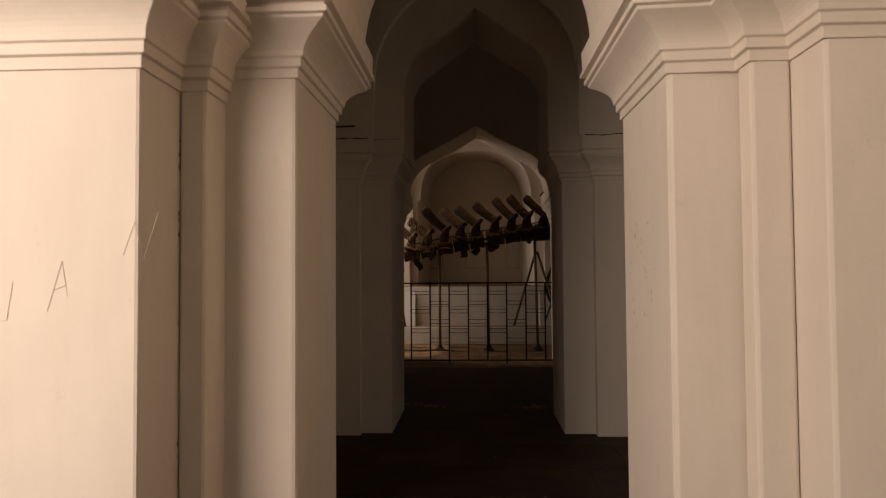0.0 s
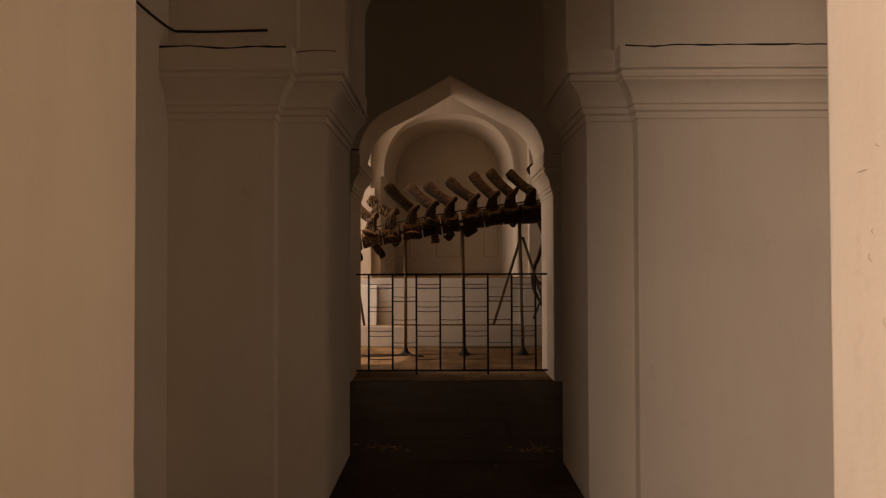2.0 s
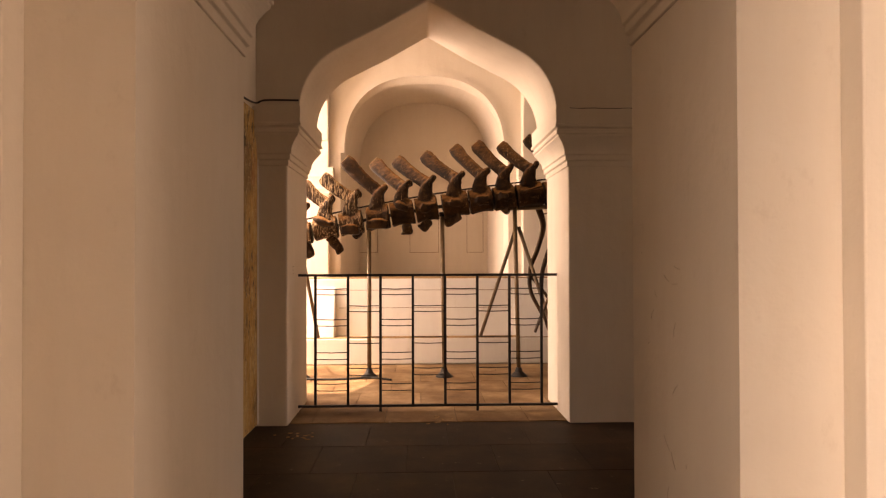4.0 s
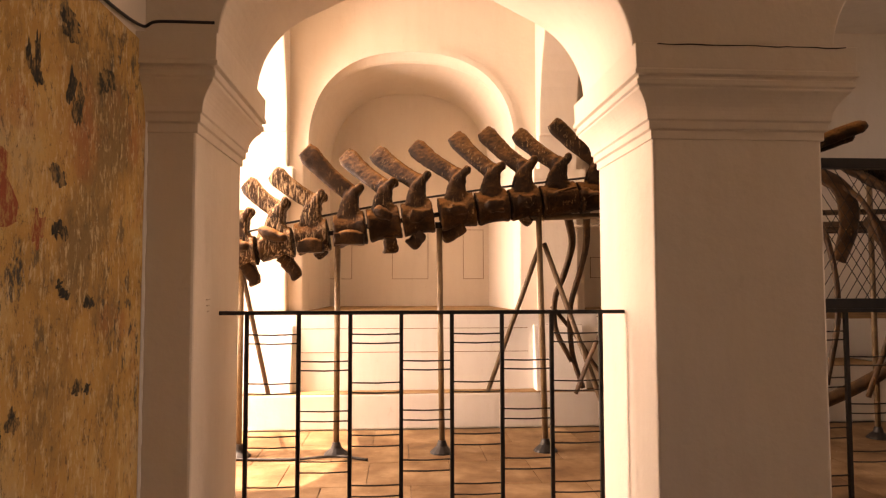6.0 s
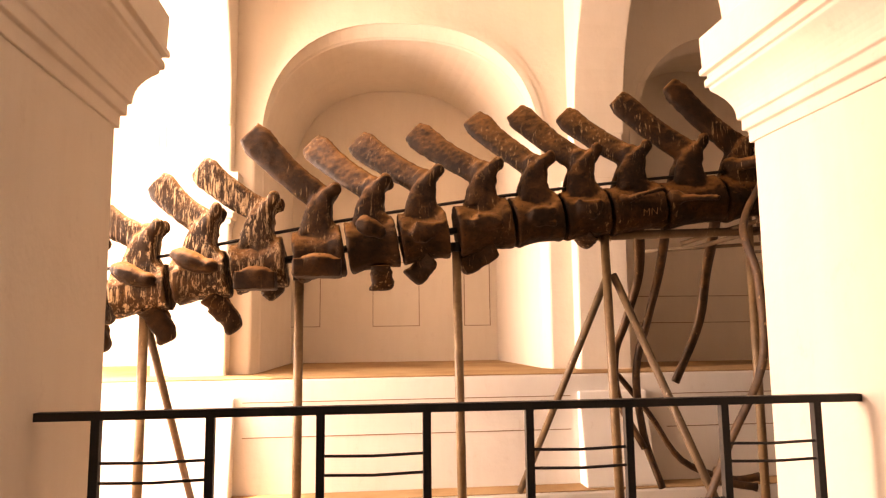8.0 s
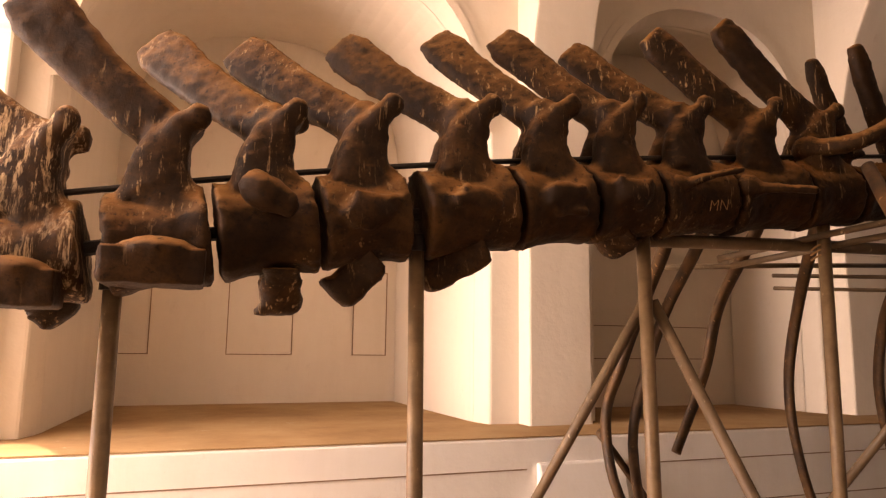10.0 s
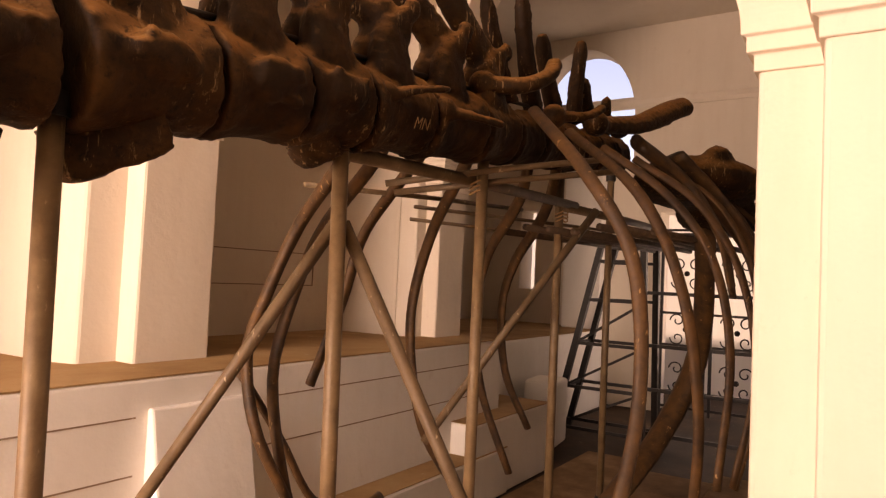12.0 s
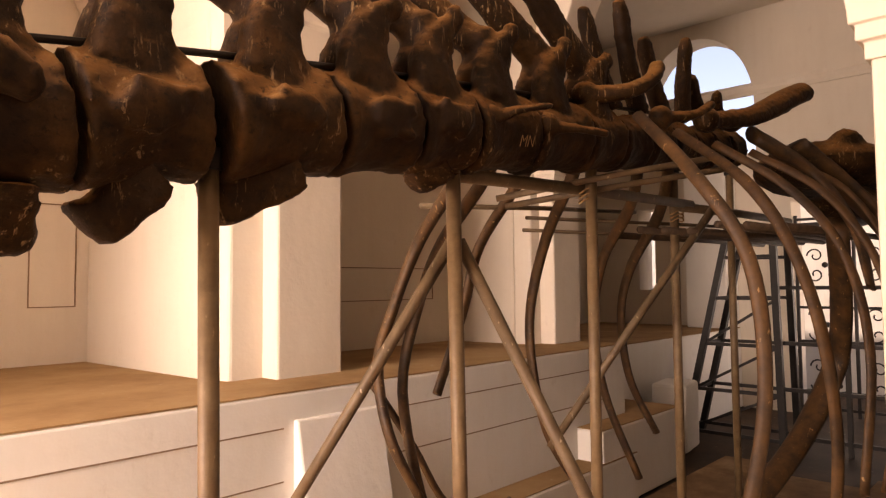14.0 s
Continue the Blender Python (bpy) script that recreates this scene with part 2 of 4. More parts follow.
def arch_curve(hw, rise, n=14):
    """Half of a pointed arch, from its springing to its tip: round haunch, then a straight slope."""
    if rise > 1.05 * hw:
        big = (hw * hw + rise * rise) / (2 * hw)
        end = math.acos((big - hw) / big)
        return [(hw - big + big * math.cos(end * i / n), big * math.sin(end * i / n)) for i in range(n)] + [(0, rise)]
    r = 0.56 * hw
    lo, hi = radians(15), radians(89)
    for _ in range(40):
        a = (lo + hi) / 2
        top = r * math.sin(a) + (hw - r + r * math.cos(a)) * math.cos(a) / math.sin(a)
        lo, hi = (a, hi) if top > rise else (lo, a)
    pts = [(hw - r + r * math.cos(a * i / n), r * math.sin(a * i / n)) for i in range(n + 1)]
    return pts + [(pts[-1][0] / 2, (pts[-1][1] + rise) / 2 - 0.012 * hw), (0, rise)]


def arch_wall(u0, u1, v0, v1, top, openings, along="x", bottom=0.0, stilt=0.0):
    """A wall with arched openings through it. openings: centre, jamb half width, arch half width, springing, tip."""
    bm = bmesh.new()
    put = (lambda u, v, z: bm.verts.new((u, v, z))) if along == "x" else (lambda u, v, z: bm.verts.new((v, u, z)))

    def quad(*p):
        bm.faces.new([put(*q) for q in p])

    def slab(a, b):
        mid = openings[0][3]
        for v in (v0, v1):
            quad((a, v, bottom), (b, v, bottom), (b, v, mid), (a, v, mid))
            quad((a, v, mid), (b, v, mid), (b, v, top), (a, v, top))
    edge = u0
    for c, wj, hw, zs, za in openings:
        slab(edge, c - wj)
        half = [(c - hw, zs)] * (stilt > 0) + [(c - x, zs + stilt + z) for x, z in arch_curve(hw, za - zs - stilt)]
        line = [(c - wj, zs)] * (wj > hw) + half + [(2 * c - u, z) for u, z in half[-2::-1]] + [(c + wj, zs)] * (wj > hw)
        for (a, z), (b, w) in zip(line, line[1:]):
            for v in (v0, v1):
                quad((a, v, z), (b, v, w), (b, v, top), (a, v, top))
            quad((a, v0, z), (b, v0, w), (b, v1, w), (a, v1, z))
        for s in (-1, 1):
            quad((c + s * wj, v0, bottom), (c + s * wj, v1, bottom), (c + s * wj, v1, zs), (c + s * wj, v0, zs))
        edge = c + wj
    slab(edge, u1)
    for u in (u0, u1):
        quad((u, v0, bottom), (u, v1, bottom), (u, v1, top), (u, v0, top))
    quad((u0, v0, top), (u1, v0, top), (u1, v1, top), (u0, v1, top))
    bmesh.ops.remove_doubles(bm, verts=bm.verts, dist=0.0005)
    return bm


def sweep(path, profile, bm=None):
    """Runs a profile of (distance out, height) along a plan line; out lies to the right of the way along it."""
    bm = bm or bmesh.new()
    rings = []
    for i, p in enumerate(path):
        p = Vector(p)
        d0 = (p - Vector(path[i - 1])).normalized() if i else None
        d1 = (Vector(path[i + 1]) - p).normalized() if i + 1 < len(path) else None
        d0, d1 = d0 or d1, d1 or d0
        n0, n1 = Vector((d0.y, -d0.x)), Vector((d1.y, -d1.x))
        m = (n0 + n1).normalized()
        m = m / max(0.25, m.dot(n0))
        rings.append([bm.verts.new((p.x + m.x * o, p.y + m.y * o, z)) for o, z in profile])
    for a, b in zip(rings, rings[1:]):
        for i in range(len(profile)):
            j = (i + 1) % len(profile)
            bm.faces.new((a[i], b[i], b[j], a[j]))
    bm.faces.new(rings[0][::-1])
    bm.faces.new(rings[-1])
    return bm


def tube(points, radii, sides=10, bm=None, squash=1.0):
    """A round bar along a line of points."""
    bm = bm or bmesh.new()
    pts = [Vector(p) for p in points]
    if isinstance(radii, (int, float)):
        radii = [radii] * len(pts)
    rings, side = [], None
    for i, p in enumerate(pts):
        d = (pts[min(i + 1, len(pts) - 1)] - pts[max(i - 1, 0)]).normalized()
        side = side or d.orthogonal().normalized()
        side = (side - d * side.dot(d)).normalized()
        up = d.cross(side)
        rings.append([bm.verts.new(p + (side * math.cos(k * math.tau / sides) + up * squash * math.sin(k * math.tau / sides)) * radii[i]) for k in range(sides)])
    for a, b in zip(rings, rings[1:]):
        for k in range(sides):
            j = (k + 1) % sides
            bm.faces.new((a[k], a[j], b[j], b[k]))
    bm.faces.new(rings[0][::-1])
    bm.faces.new(rings[-1])
    return bm


def spline(points, n=24):
    """A smooth line through a few points."""
    p = [Vector(q) for q in points]
    p = [2 * p[0] - p[1]] + p + [2 * p[-1] - p[-2]]
    out = []
    segs = len(p) - 3
    for k in range(n + 1):
        s = min(k / n * segs, segs - 1e-6)
        i, t = int(s), s - int(s)
        a, b, c, d = p[i:i + 4]
        out.append(0.5 * (2 * b + (c - a) * t + (2 * a - 5 * b + 4 * c - d) * t * t + (3 * b - a - 3 * c + d) * t ** 3))
    return out


# ---- the building ----
def capital(path, z0, z1, out, name, label, mat=PLASTER, drop=0.0):
    """A moulded impost: fillets below, a hollow, fillets and a tall band above."""
    h = z1 - z0
    prof = [(-0.05, z0), (0.010, z0), (0.010, z0 + 0.10 * h), (0.026, z0 + 0.11 * h), (0.026, z0 + 0.20 * h), (0.038, z0 + 0.21 * h)]
    prof += [(0.038 + (0.80 * out - 0.038) * (i / 7) ** 2.0, z0 + h * (0.225 + 0.285 * i / 7)) for i in range(8)]
    prof += [(0.80 * out, z0 + 0.54 * h), (0.90 * out, z0 + 0.55 * h), (0.90 * out, z0 + 0.61 * h), (0.83 * out, z0 + 0.62 * h), (0.83 * out, z0 + 0.65 * h)]
    prof += [(out, z0 + 0.66 * h), (out, z0 + 0.71 * h), (0.93 * out, z0 + 0.72 * h), (0.96 * out, z1), (-0.05, z1)]
    ob = part(name, sweep(path, prof), mat)
    soften(ob, 0.004, 2)
    return structure(ob, label, "capital")


floor = structure(part("floor", box(-6, 12, -8, 16, -0.3, -0.008), DIMMED_FLOOR), "worn brown stone floor with dust and pale chips", "floor")

# the walls stand slightly askew to one another
def skew(bm, slope, centre, lo, hi, beyond=-99):
    for v in bm.verts:
        if v.co.y > beyond:
            v.co.y += slope * (max(lo, min(hi, v.co.x)) - centre)
    return bm


# entrance arch
bm = skew(arch_wall(-5, 8, 2.305, 3.10, 4.8, [(0.343, 0.738, 0.58, 2.54, 3.20)]), -0.05, 0.343, -1.0, 1.7)
structure(soften(part("wall_entrance", bm, PLASTER), 0.02), "thick cream plastered wall with a pointed entrance arch", "wall")
for nm, step, face in (("pier_entrance_west", (-0.795, -0.69, 2.15, 2.36), (-5, -0.797, 1.85, 2.36)), ("pier_entrance_east", (1.34, 1.485, 2.13, 2.25), (1.487, 2.3, 1.90, 2.25))):
    structure(soften(part(nm, box(*step, 0, 4.8), PLASTER), 0.014), "stepped cream plaster reveal beside the entrance arch", "pier")
    structure(soften(part(nm + "_face", box(*face, 0, 4.8), PLASTER), 0.014), "cream plaster pier face with scratched marks", "pier")

# middle arch: each opening has a slightly recessed order round it
MID = (0.347, 3.72)
bm = skew(arch_wall(-5, 8, 5.385, 6.285, 4.8, [(c, 0.732, 0.62, 2.49, 3.66) for c in MID], stilt=0.55), -0.116, 0.347, -0.6, 1.3, 6.0)
structure(soften(part("wall_middle", bm, PLASTER), 0.012), "thick cream plastered wall with pointed arches", "wall")
bm = arch_wall(-5, 8, 5.295, 5.383, 4.8, [(c, 0.99, 0.87, 2.49, 3.92) for c in MID], stilt=0.5)
structure(soften(part("wall_middle_face", bm, PLASTER), 0.012), "proud plaster wall face round the recessed arches", "wall")
# arch to the hall
arch_3 = soften(part("wall_hall", arch_wall(-5, 8.5, 9.21, 10.135, 4.8, [(0.37, 1.145, 1.05, 2.54, 3.46), (3.55, 1.13, 1.05, 2.54, 3.46)]), PLASTER), 0.015)
structure(arch_3, "cream plastered arcade wall with pointed arches", "wall")
structure(part("wall_mural", box(-1.3, -1.03, 6.396, 9.208, 0, 4.8), PLASTER), "cream plaster side wall above a faded mural", "wall")
structure(part("wall_room_west", box(-1.5, -1.225, 3.17, 5.293, 0, 4.8), PLASTER), "plain cream plaster side wall", "wall")
mural = tagged(part("mural", box(-1.028, -1.012, 6.42, 9.19, 0.02, 2.52), MURAL), "faded ochre wall painting with dark worn figures, flaking", "mural")
def patch(rnd, y, z, w, h):
    """A worn, ragged flake of paint standing proud of the wall."""
    bm = bmesh.new()
    n = 22
    mid = bm.verts.new((-1.0085, y, z))
    ring = []
    for k in range(n):
        a = k * math.tau / n
        r = 0.5 * (0.75 + 0.55 * noise.noise(Vector((math.cos(a) * 1.7, math.sin(a) * 1.7, y * 9 + z * 5))) + rnd.uniform(-0.18, 0.12))
        ring.append(bm.verts.new((-1.0105, y + w * r * math.cos(a), z + h * r * math.sin(a))))
    for k in range(n):
        bm.faces.new((mid, ring[k], ring[(k + 1) % n]))
    return bm


rp = random.Random(21)
for y, z, w, h in FIGURES:
    for _ in range(3):
        part("dark_figure", patch(rp, y + rp.uniform(-0.3, 0.3) * w, z + rp.uniform(-0.3, 0.3) * h, w * rp.uniform(0.35, 0.8), h * rp.uniform(0.3, 0.7)), SOOT, mural, "worn blackish figure left of the painting")
for y, z, w, h in REDS:
    part("red_patch", patch(rp, y, z, w, h), REDPAINT, mural, "faded red patch of paint")
bm = tube([(-1.012 + 0.006 * noise.noise(Vector((0, 0, 3.0 * k))), 9.196, 0.02 + 0.05 * k) for k in range(50)], [0.012 + 0.008 * noise.noise(Vector((0, 4, 1.7 * k))) for k in range(50)], 6)
part("broken_edge", bm, WHITEWASH, mural, "ragged pale plaster edge")

# its stretch over the porch is unseen, added to keep the sun off
structure(part("ceiling", box(-5, 8.9, -2.2, 10.14, 4.802, 5.0), PLASTER), "plain cream plaster ceiling", "ceiling")

# hall
bm = bmesh.new()
for x0, x1, y0, y1 in ((-5, -3.6, 10.1, 15.5), (-1.2, 9.5, 10.1, 15.5), (-3.6, -1.2, 10.1, 10.3), (-3.6, -1.2, 12.8, 15.5)):
    add_box(bm, x0, x1, y0, y1, 5.002, 5.2)
structure(part("ceiling_hall", bm, PLASTER), "cream plaster hall ceiling with an open skylight", "ceiling")
# unseen end wall, its openings added to go with the two room lamps
structure(part("wall_room_east", arch_wall(2.3, 10.13, 8.0, 8.3, 4.8, [(4.3, 0.9, 0.85, 2.5, 3.5), (7.8, 1.1, 1.05, 2.6, 3.7)], "y"), PLASTER), "unseen plaster end wall with arched openings added for the fill lamps", "wall")
structure(soften(part("bench", box(-4, 4.6, 12.5, 15.2, 0, 1.082), WHITEWASH), 0.012), "long whitewashed masonry bench along the wall", "bench")
structure(part("bench_top", box(-4, 4.6, 12.505, 15.2, 1.083, 1.09), LEDGE), "dusty ochre top of the masonry bench", "bench top")
structure(soften(part("plinth", box(-4, 4.37, 12.28, 12.498, 0, 0.33), WHITEWASH), 0.015), "whitewashed step below the bench", "step")
structure(part("plinth_top", box(-4, 4.36, 12.285, 12.497, 0.331, 0.335), LEDGE), "dusty ochre tread of the step below the bench", "step")
structure(part("wall_north", box(-4, 9.2, 15.0, 15.3, 0, 5), PLASTER), "cream plaster back wall of the hall", "wall")


def round_arch(hw, rise, n=16, power=2.4):
    return [(hw * max(0.0, math.cos(math.pi / 2 * i / n)) ** (2 / power), rise * math.sin(math.pi / 2 * i / n) ** (2 / power)) for i in range(n + 1)]


def niche_wall(u0, u1, v0, v1, top, c, hw, zs, za, bottom):
    """A wall with a basket-arched recess cut through it."""
    bm = bmesh.new()

    def quad(*p):
        bm.faces.new([bm.verts.new(q) for q in p])
    half = [(c - x, zs + z) for x, z in round_arch(hw, za - zs)]
    line = half + [(2 * c - u, z) for u, z in half[-2::-1]]
    for v in (v0, v1):
        for a, b in ((u0, c - hw), (c + hw, u1)):
            quad((a, v, bottom), (b, v, bottom), (b, v, zs), (a, v, zs))
            quad((a, v, zs), (b, v, zs), (b, v, top), (a, v, top))
        for (a, z), (b, w) in zip(line, line[1:]):
            quad((a, v, z), (b, v, w), (b, v, top), (a, v, top))
    for (a, z), (b, w) in zip(line, line[1:]):
        quad((a, v0, z), (b, v0, w), (b, v1, w), (a, v1, z))
    for u in (u0, u1, c - hw, c + hw):
        t = zs if abs(u - c) <= hw + 0.001 else top
        quad((u, v0, bottom), (u, v1, bottom), (u, v1, t), (u, v0, t))
    bmesh.ops.remove_doubles(bm, verts=bm.verts, dist=0.0005)
    return bm


BENCH = 1.09


def splayed(bm, y, c, hw, zs, k, kz):
    """Draw in the far edge of an opening towards its axis."""
    for v in bm.verts:
        if v.co.y > y and abs(v.co.x - c) < hw + 0.01 and v.co.z < 4.9:
            v.co.x = c + (v.co.x - c) * k
            if v.co.z > zs:
                v.co.z = zs + (v.co.z - zs) * kz
    return bm


for i, (c, w0, w1, hw, back) in enumerate(((0.363, -1.0, 1.76, 1.155, 14.54), (3.15, 2.06, 4.25, 0.93, 13.75), (-2.6, -3.9, -1.3, 1.1, 14.54)), 1):
    ob = soften(part("wall_bay_%d" % i, splayed(niche_wall(w0, w1, 13.0, 13.14, 5.0, c, hw, 2.80, 3.92, BENCH), 13.07, c, hw, 2.80, 0.96, 0.90), PLASTER), 0.015)
    structure(ob, "cream plaster wall with a deep arched recess", "wall")
    ob = soften(part("recess_%d" % i, splayed(niche_wall(w0, w1, 13.142, back, 5.0, c, hw * 0.96, 2.80, 3.808, BENCH), 13.3, c, hw, 2.80, 0.92, 1.04), PLASTER), 0.03)
    structure(ob, "inner ring of the arched plaster recess", "recess")
    bm = bmesh.new()
    for w0b, w1b, y in ((-0.05, 0.0, 12.984), (0.0, 0.05, 12.992)):
        rings = []
        for off in (w0b, w1b):
            half = [(c - x, 2.80 + z) for x, z in round_arch(hw + off, 1.12 + off)]
            rings.append(half + [(2 * c - u, z) for u, z in half[-2::-1]])
        a, b2 = rings
        for k in range(len(a) - 1):
            q = [(a[k][0], y, a[k][1]), (a[k + 1][0], y, a[k + 1][1]), (b2[k + 1][0], y, b2[k + 1][1]), (b2[k][0], y, b2[k][1])]
            bm.faces.new([bm.verts.new(v) for v in q])
            for e, f in ((0, 1), (3, 2)):
                bm.faces.new([bm.verts.new(v) for v in (q[e], q[f], (q[f][0], 13.002, q[f][2]), (q[e][0], 13.002, q[e][2]))])
    bmesh.ops.remove_doubles(bm, verts=bm.verts, dist=0.0005)
    structure(part("recess_moulding_%d" % i, bm, PLASTER), "raised plaster moulding round the arched recess", "moulding")
    structure(part("recess_back_%d" % i, box(w0, w1, back, back + 0.1, BENCH, 5.0), PLASTER), "plain back of the plaster recess with incised panels", "wall")

# wall piers and the arches across the hall
for i, (x0, x1) in enumerate(((-1.33, -0.94), (1.705, 2.12), (4.2, 4.58)), 1):
    bm = arch_wall(10.139, 15.0, x0, x1, 5.0, [(11.58, 1.29, 1.25, 2.95, 4.78)], "y")
    structure(soften(part("cross_arch_%d" % i, bm, PLASTER), 0.015), "plastered arch across the hall on wall piers", "arch")
    structure(capital([(x0, 13.1), (x0, 12.87), (x1, 12.87), (x1, 13.1)], 2.20, 2.58, 0.07, "pier_capital_%d" % i, "moulded plaster capital on a wall pier"), "", "")
    capital([(x1, 10.14), (x1, 10.29), (x0, 10.29), (x0, 10.14)], 2.10, 2.53, 0.08, "pilaster_capital_%d" % i, "chipped plaster capital on a hall pilaster")

# capitals of the three arches
for nm, pts, z0, z1, out in (
    ("hall_west", [(-1.03, 9.21), (-0.775, 9.21), (-0.775, 10.135), (-0.94, 10.135)], 2.10, 2.56, 0.13),
    ("hall_east", [(1.70, 10.135), (1.515, 10.135), (1.515, 9.21), (2.42, 9.21), (2.42, 10.13)], 2.10, 2.56, 0.13),
    ("hall_far_east", [(4.68, 10.13), (4.68, 9.21), (5.58, 9.21)], 2.10, 2.56, 0.13),
    ("middle_west", [(-1.225, 5.295), (-0.643, 5.295), (-0.643, 5.385), (-0.385, 5.385), (-0.385, 6.37)], 2.13, 2.50, 0.13),
    ("middle_east", [(1.079, 6.20), (1.079, 5.385), (1.337, 5.385), (1.337, 5.295), (2.73, 5.295), (2.73, 5.385), (2.988, 5.385), (2.988, 6.17)], 2.13, 2.50, 0.13),
    ("entrance_west_front", [(-3.5, 1.85), (-0.797, 1.85), (-0.797, 2.15), (-0.69, 2.15), (-0.69, 2.36)], 2.07, 2.50, 0.15),
    ("entrance_west", [(-0.69, 2.34), (-0.395, 2.34), (-0.395, 3.138), (-1.2, 3.17)], 2.17, 2.56, 0.18),
    ("entrance_east", [(2.0, 3.03), (1.081, 3.062), (1.081, 2.268), (1.34, 2.25), (1.34, 2.13), (1.487, 2.13), (1.487, 1.90), (2.3, 1.90)], 2.135, 2.54, 0.18),
):
    capital(pts, z0, z1, out, "capital_" + nm, "moulded cream plaster capital of an arch pier")

# railing in the hall arch
def bar(bm, a, b, w, d=None):
    """A square bar between two points."""
    a, b = Vector(a), Vector(b)
    t = (b - a).normalized()
    side = Vector((0, 1, 0)) if abs(t.y) < 0.5 else Vector((1, 0, 0))
    other = t.cross(side).normalized()
    d = d or w
    v = [bm.verts.new(p + side * d / 2 * i + other * w / 2 * j) for p in (a, b) for i, j in ((-1, -1), (1, -1), (1, 1), (-1, 1))]
    for f in ((3, 2, 1, 0), (4, 5, 6, 7), (0, 1, 5, 4), (1, 2, 6, 5), (2, 3, 7, 6), (3, 0, 4, 7)):
        bm.faces.new([v[k] for k in f])
    return bm


def railing(x0, x1, y, label):
    r = thing("railing", label, "railing", at=(x0, y, 0))
    m = lambda bm: [bmesh.ops.translate(bm, verts=bm.verts, vec=(-x0, -y, 0)), bm][1]
    part("top_rail", m(bar(bmesh.new(), (x0, y, 1.2), (x1, y, 1.2), 0.022, 0.03)), IRON, r)
    part("bottom_rail", m(bar(bmesh.new(), (x0, y, 0.05), (x1, y, 0.05), 0.02, 0.03)), IRON, r)
    n = 8
    xs = [x0 + 0.15 + i * (x1 - x0 - 0.30) / (n - 1) for i in range(n)]
    for i, x in enumerate(xs):
        part("post", m(bar(bmesh.new(), (x, y, 0.0 if i in (2, 5) else 0.045), (x, y, 1.195), 0.022)), IRON, r)
    for i, (a, b) in enumerate(zip(xs, xs[1:])):
        zs = (1.08, 1.03, 0.81, 0.755, 0.52, 0.46, 0.245, 0.185) if i % 2 == 0 else (0.93, 0.88, 0.655, 0.60, 0.38, 0.32)
        for z in zs:
            part("rod", m(tube([(a, y, z), ((a + b) / 2, y, z - 0.004), (b, y, z)], 0.0045, 6)), IRON, r)
    return r


railing(-0.775, 1.525, 9.69, "black iron railing with paired thin rods between the pillars")
railing(2.42, 4.68, 9.69, "black iron railing under wire mesh in the neighbouring arch")


# ---- skeleton ----
def axis(x):
    if x > 1.4:
        return 2.055 + 0.115 * (x - 1.4)
    return 1.845 + 0.185 * x - 0.025 * x * x


def blob(bm, centre, size, segs=14, turn=None):
    ret = bmesh.ops.create_uvsphere(bm, u_segments=segs, v_segments=segs // 2 + 2, radius=1.0)
    mat = Matrix.Translation(centre) @ (turn or Matrix()) @ Matrix.Diagonal((*size, 1))
    bmesh.ops.transform(bm, matrix=mat, verts=ret["verts"])


def blade(bm, a, b, w0, w1, thick, flare=1.0):
    """A flattened process from a to b that widens to its end."""
    a, b = Vector(a), Vector(b)
    d = (b - a).normalized()
    side = Vector((0, 1, 0))
    other = d.cross(side).normalized()
    rings = []
    steps = 8
    for i in range(steps + 1):
        t = i / steps
        w = (w0 + (w1 - w0) * t ** 1.3) * (1.0 - 0.10 * math.sin(math.pi * t))
        if i == steps:
            w *= 0.72
        th = thick * (1.2 - 0.35 * t) * (0.7 if i == steps else 1)
        p = a.lerp(b, t) + other * (0.02 * math.sin(math.pi * t))
        ring = []
        for k in range(12):
            ca, sa = math.cos(k * math.tau / 12), math.sin(k * math.tau / 12)
            ring.append(bm.verts.new(p + other * w * math.copysign(abs(ca) ** 0.7, ca) + side * th * math.copysign(abs(sa) ** 0.6, sa)))
        rings.append(ring)
    for r, q in zip(rings, rings[1:]):
        for k in range(12):
            bm.faces.new((r[k], r[(k + 1) % 12], q[(k + 1) % 12], q[k]))
    bm.faces.new(rings[0][::-1])
    bm.faces.new(rings[-1])


def organic(ob, voxel=0.013, rough=0.012, seed=0):
    m = ob.modifiers.new("remesh", "REMESH")
    m.mode, m.voxel_size, m.use_smooth_shade = "VOXEL", voxel, True
    s = ob.modifiers.new("smooth", "SMOOTH")
    s.factor, s.iterations = 0.5, 2
    t = bpy.data.textures.new("bone_relief", "CLOUDS")
    t.noise_scale, t.noise_depth = 0.09, 4
    d = ob.modifiers.new("relief", "DISPLACE")
    d.texture, d.strength, d.mid_level, d.texture_coords = t, rough * 0.8, 0.5, "GLOBAL"
    t = bpy.data.textures.new("bone_pits", "CLOUDS")
    t.noise_scale, t.noise_depth = 0.022, 2
    d = ob.modifiers.new("pits", "DISPLACE")
    d.texture, d.strength, d.mid_level, d.texture_coords = t, rough * 0.8, 0.5, "GLOBAL"
    return ob


YS = 11.38
skeleton = thing("whale_skeleton", "mounted whale skeleton of dark brown varnished bones on poles", "skeleton", at=(0, YS, 0))


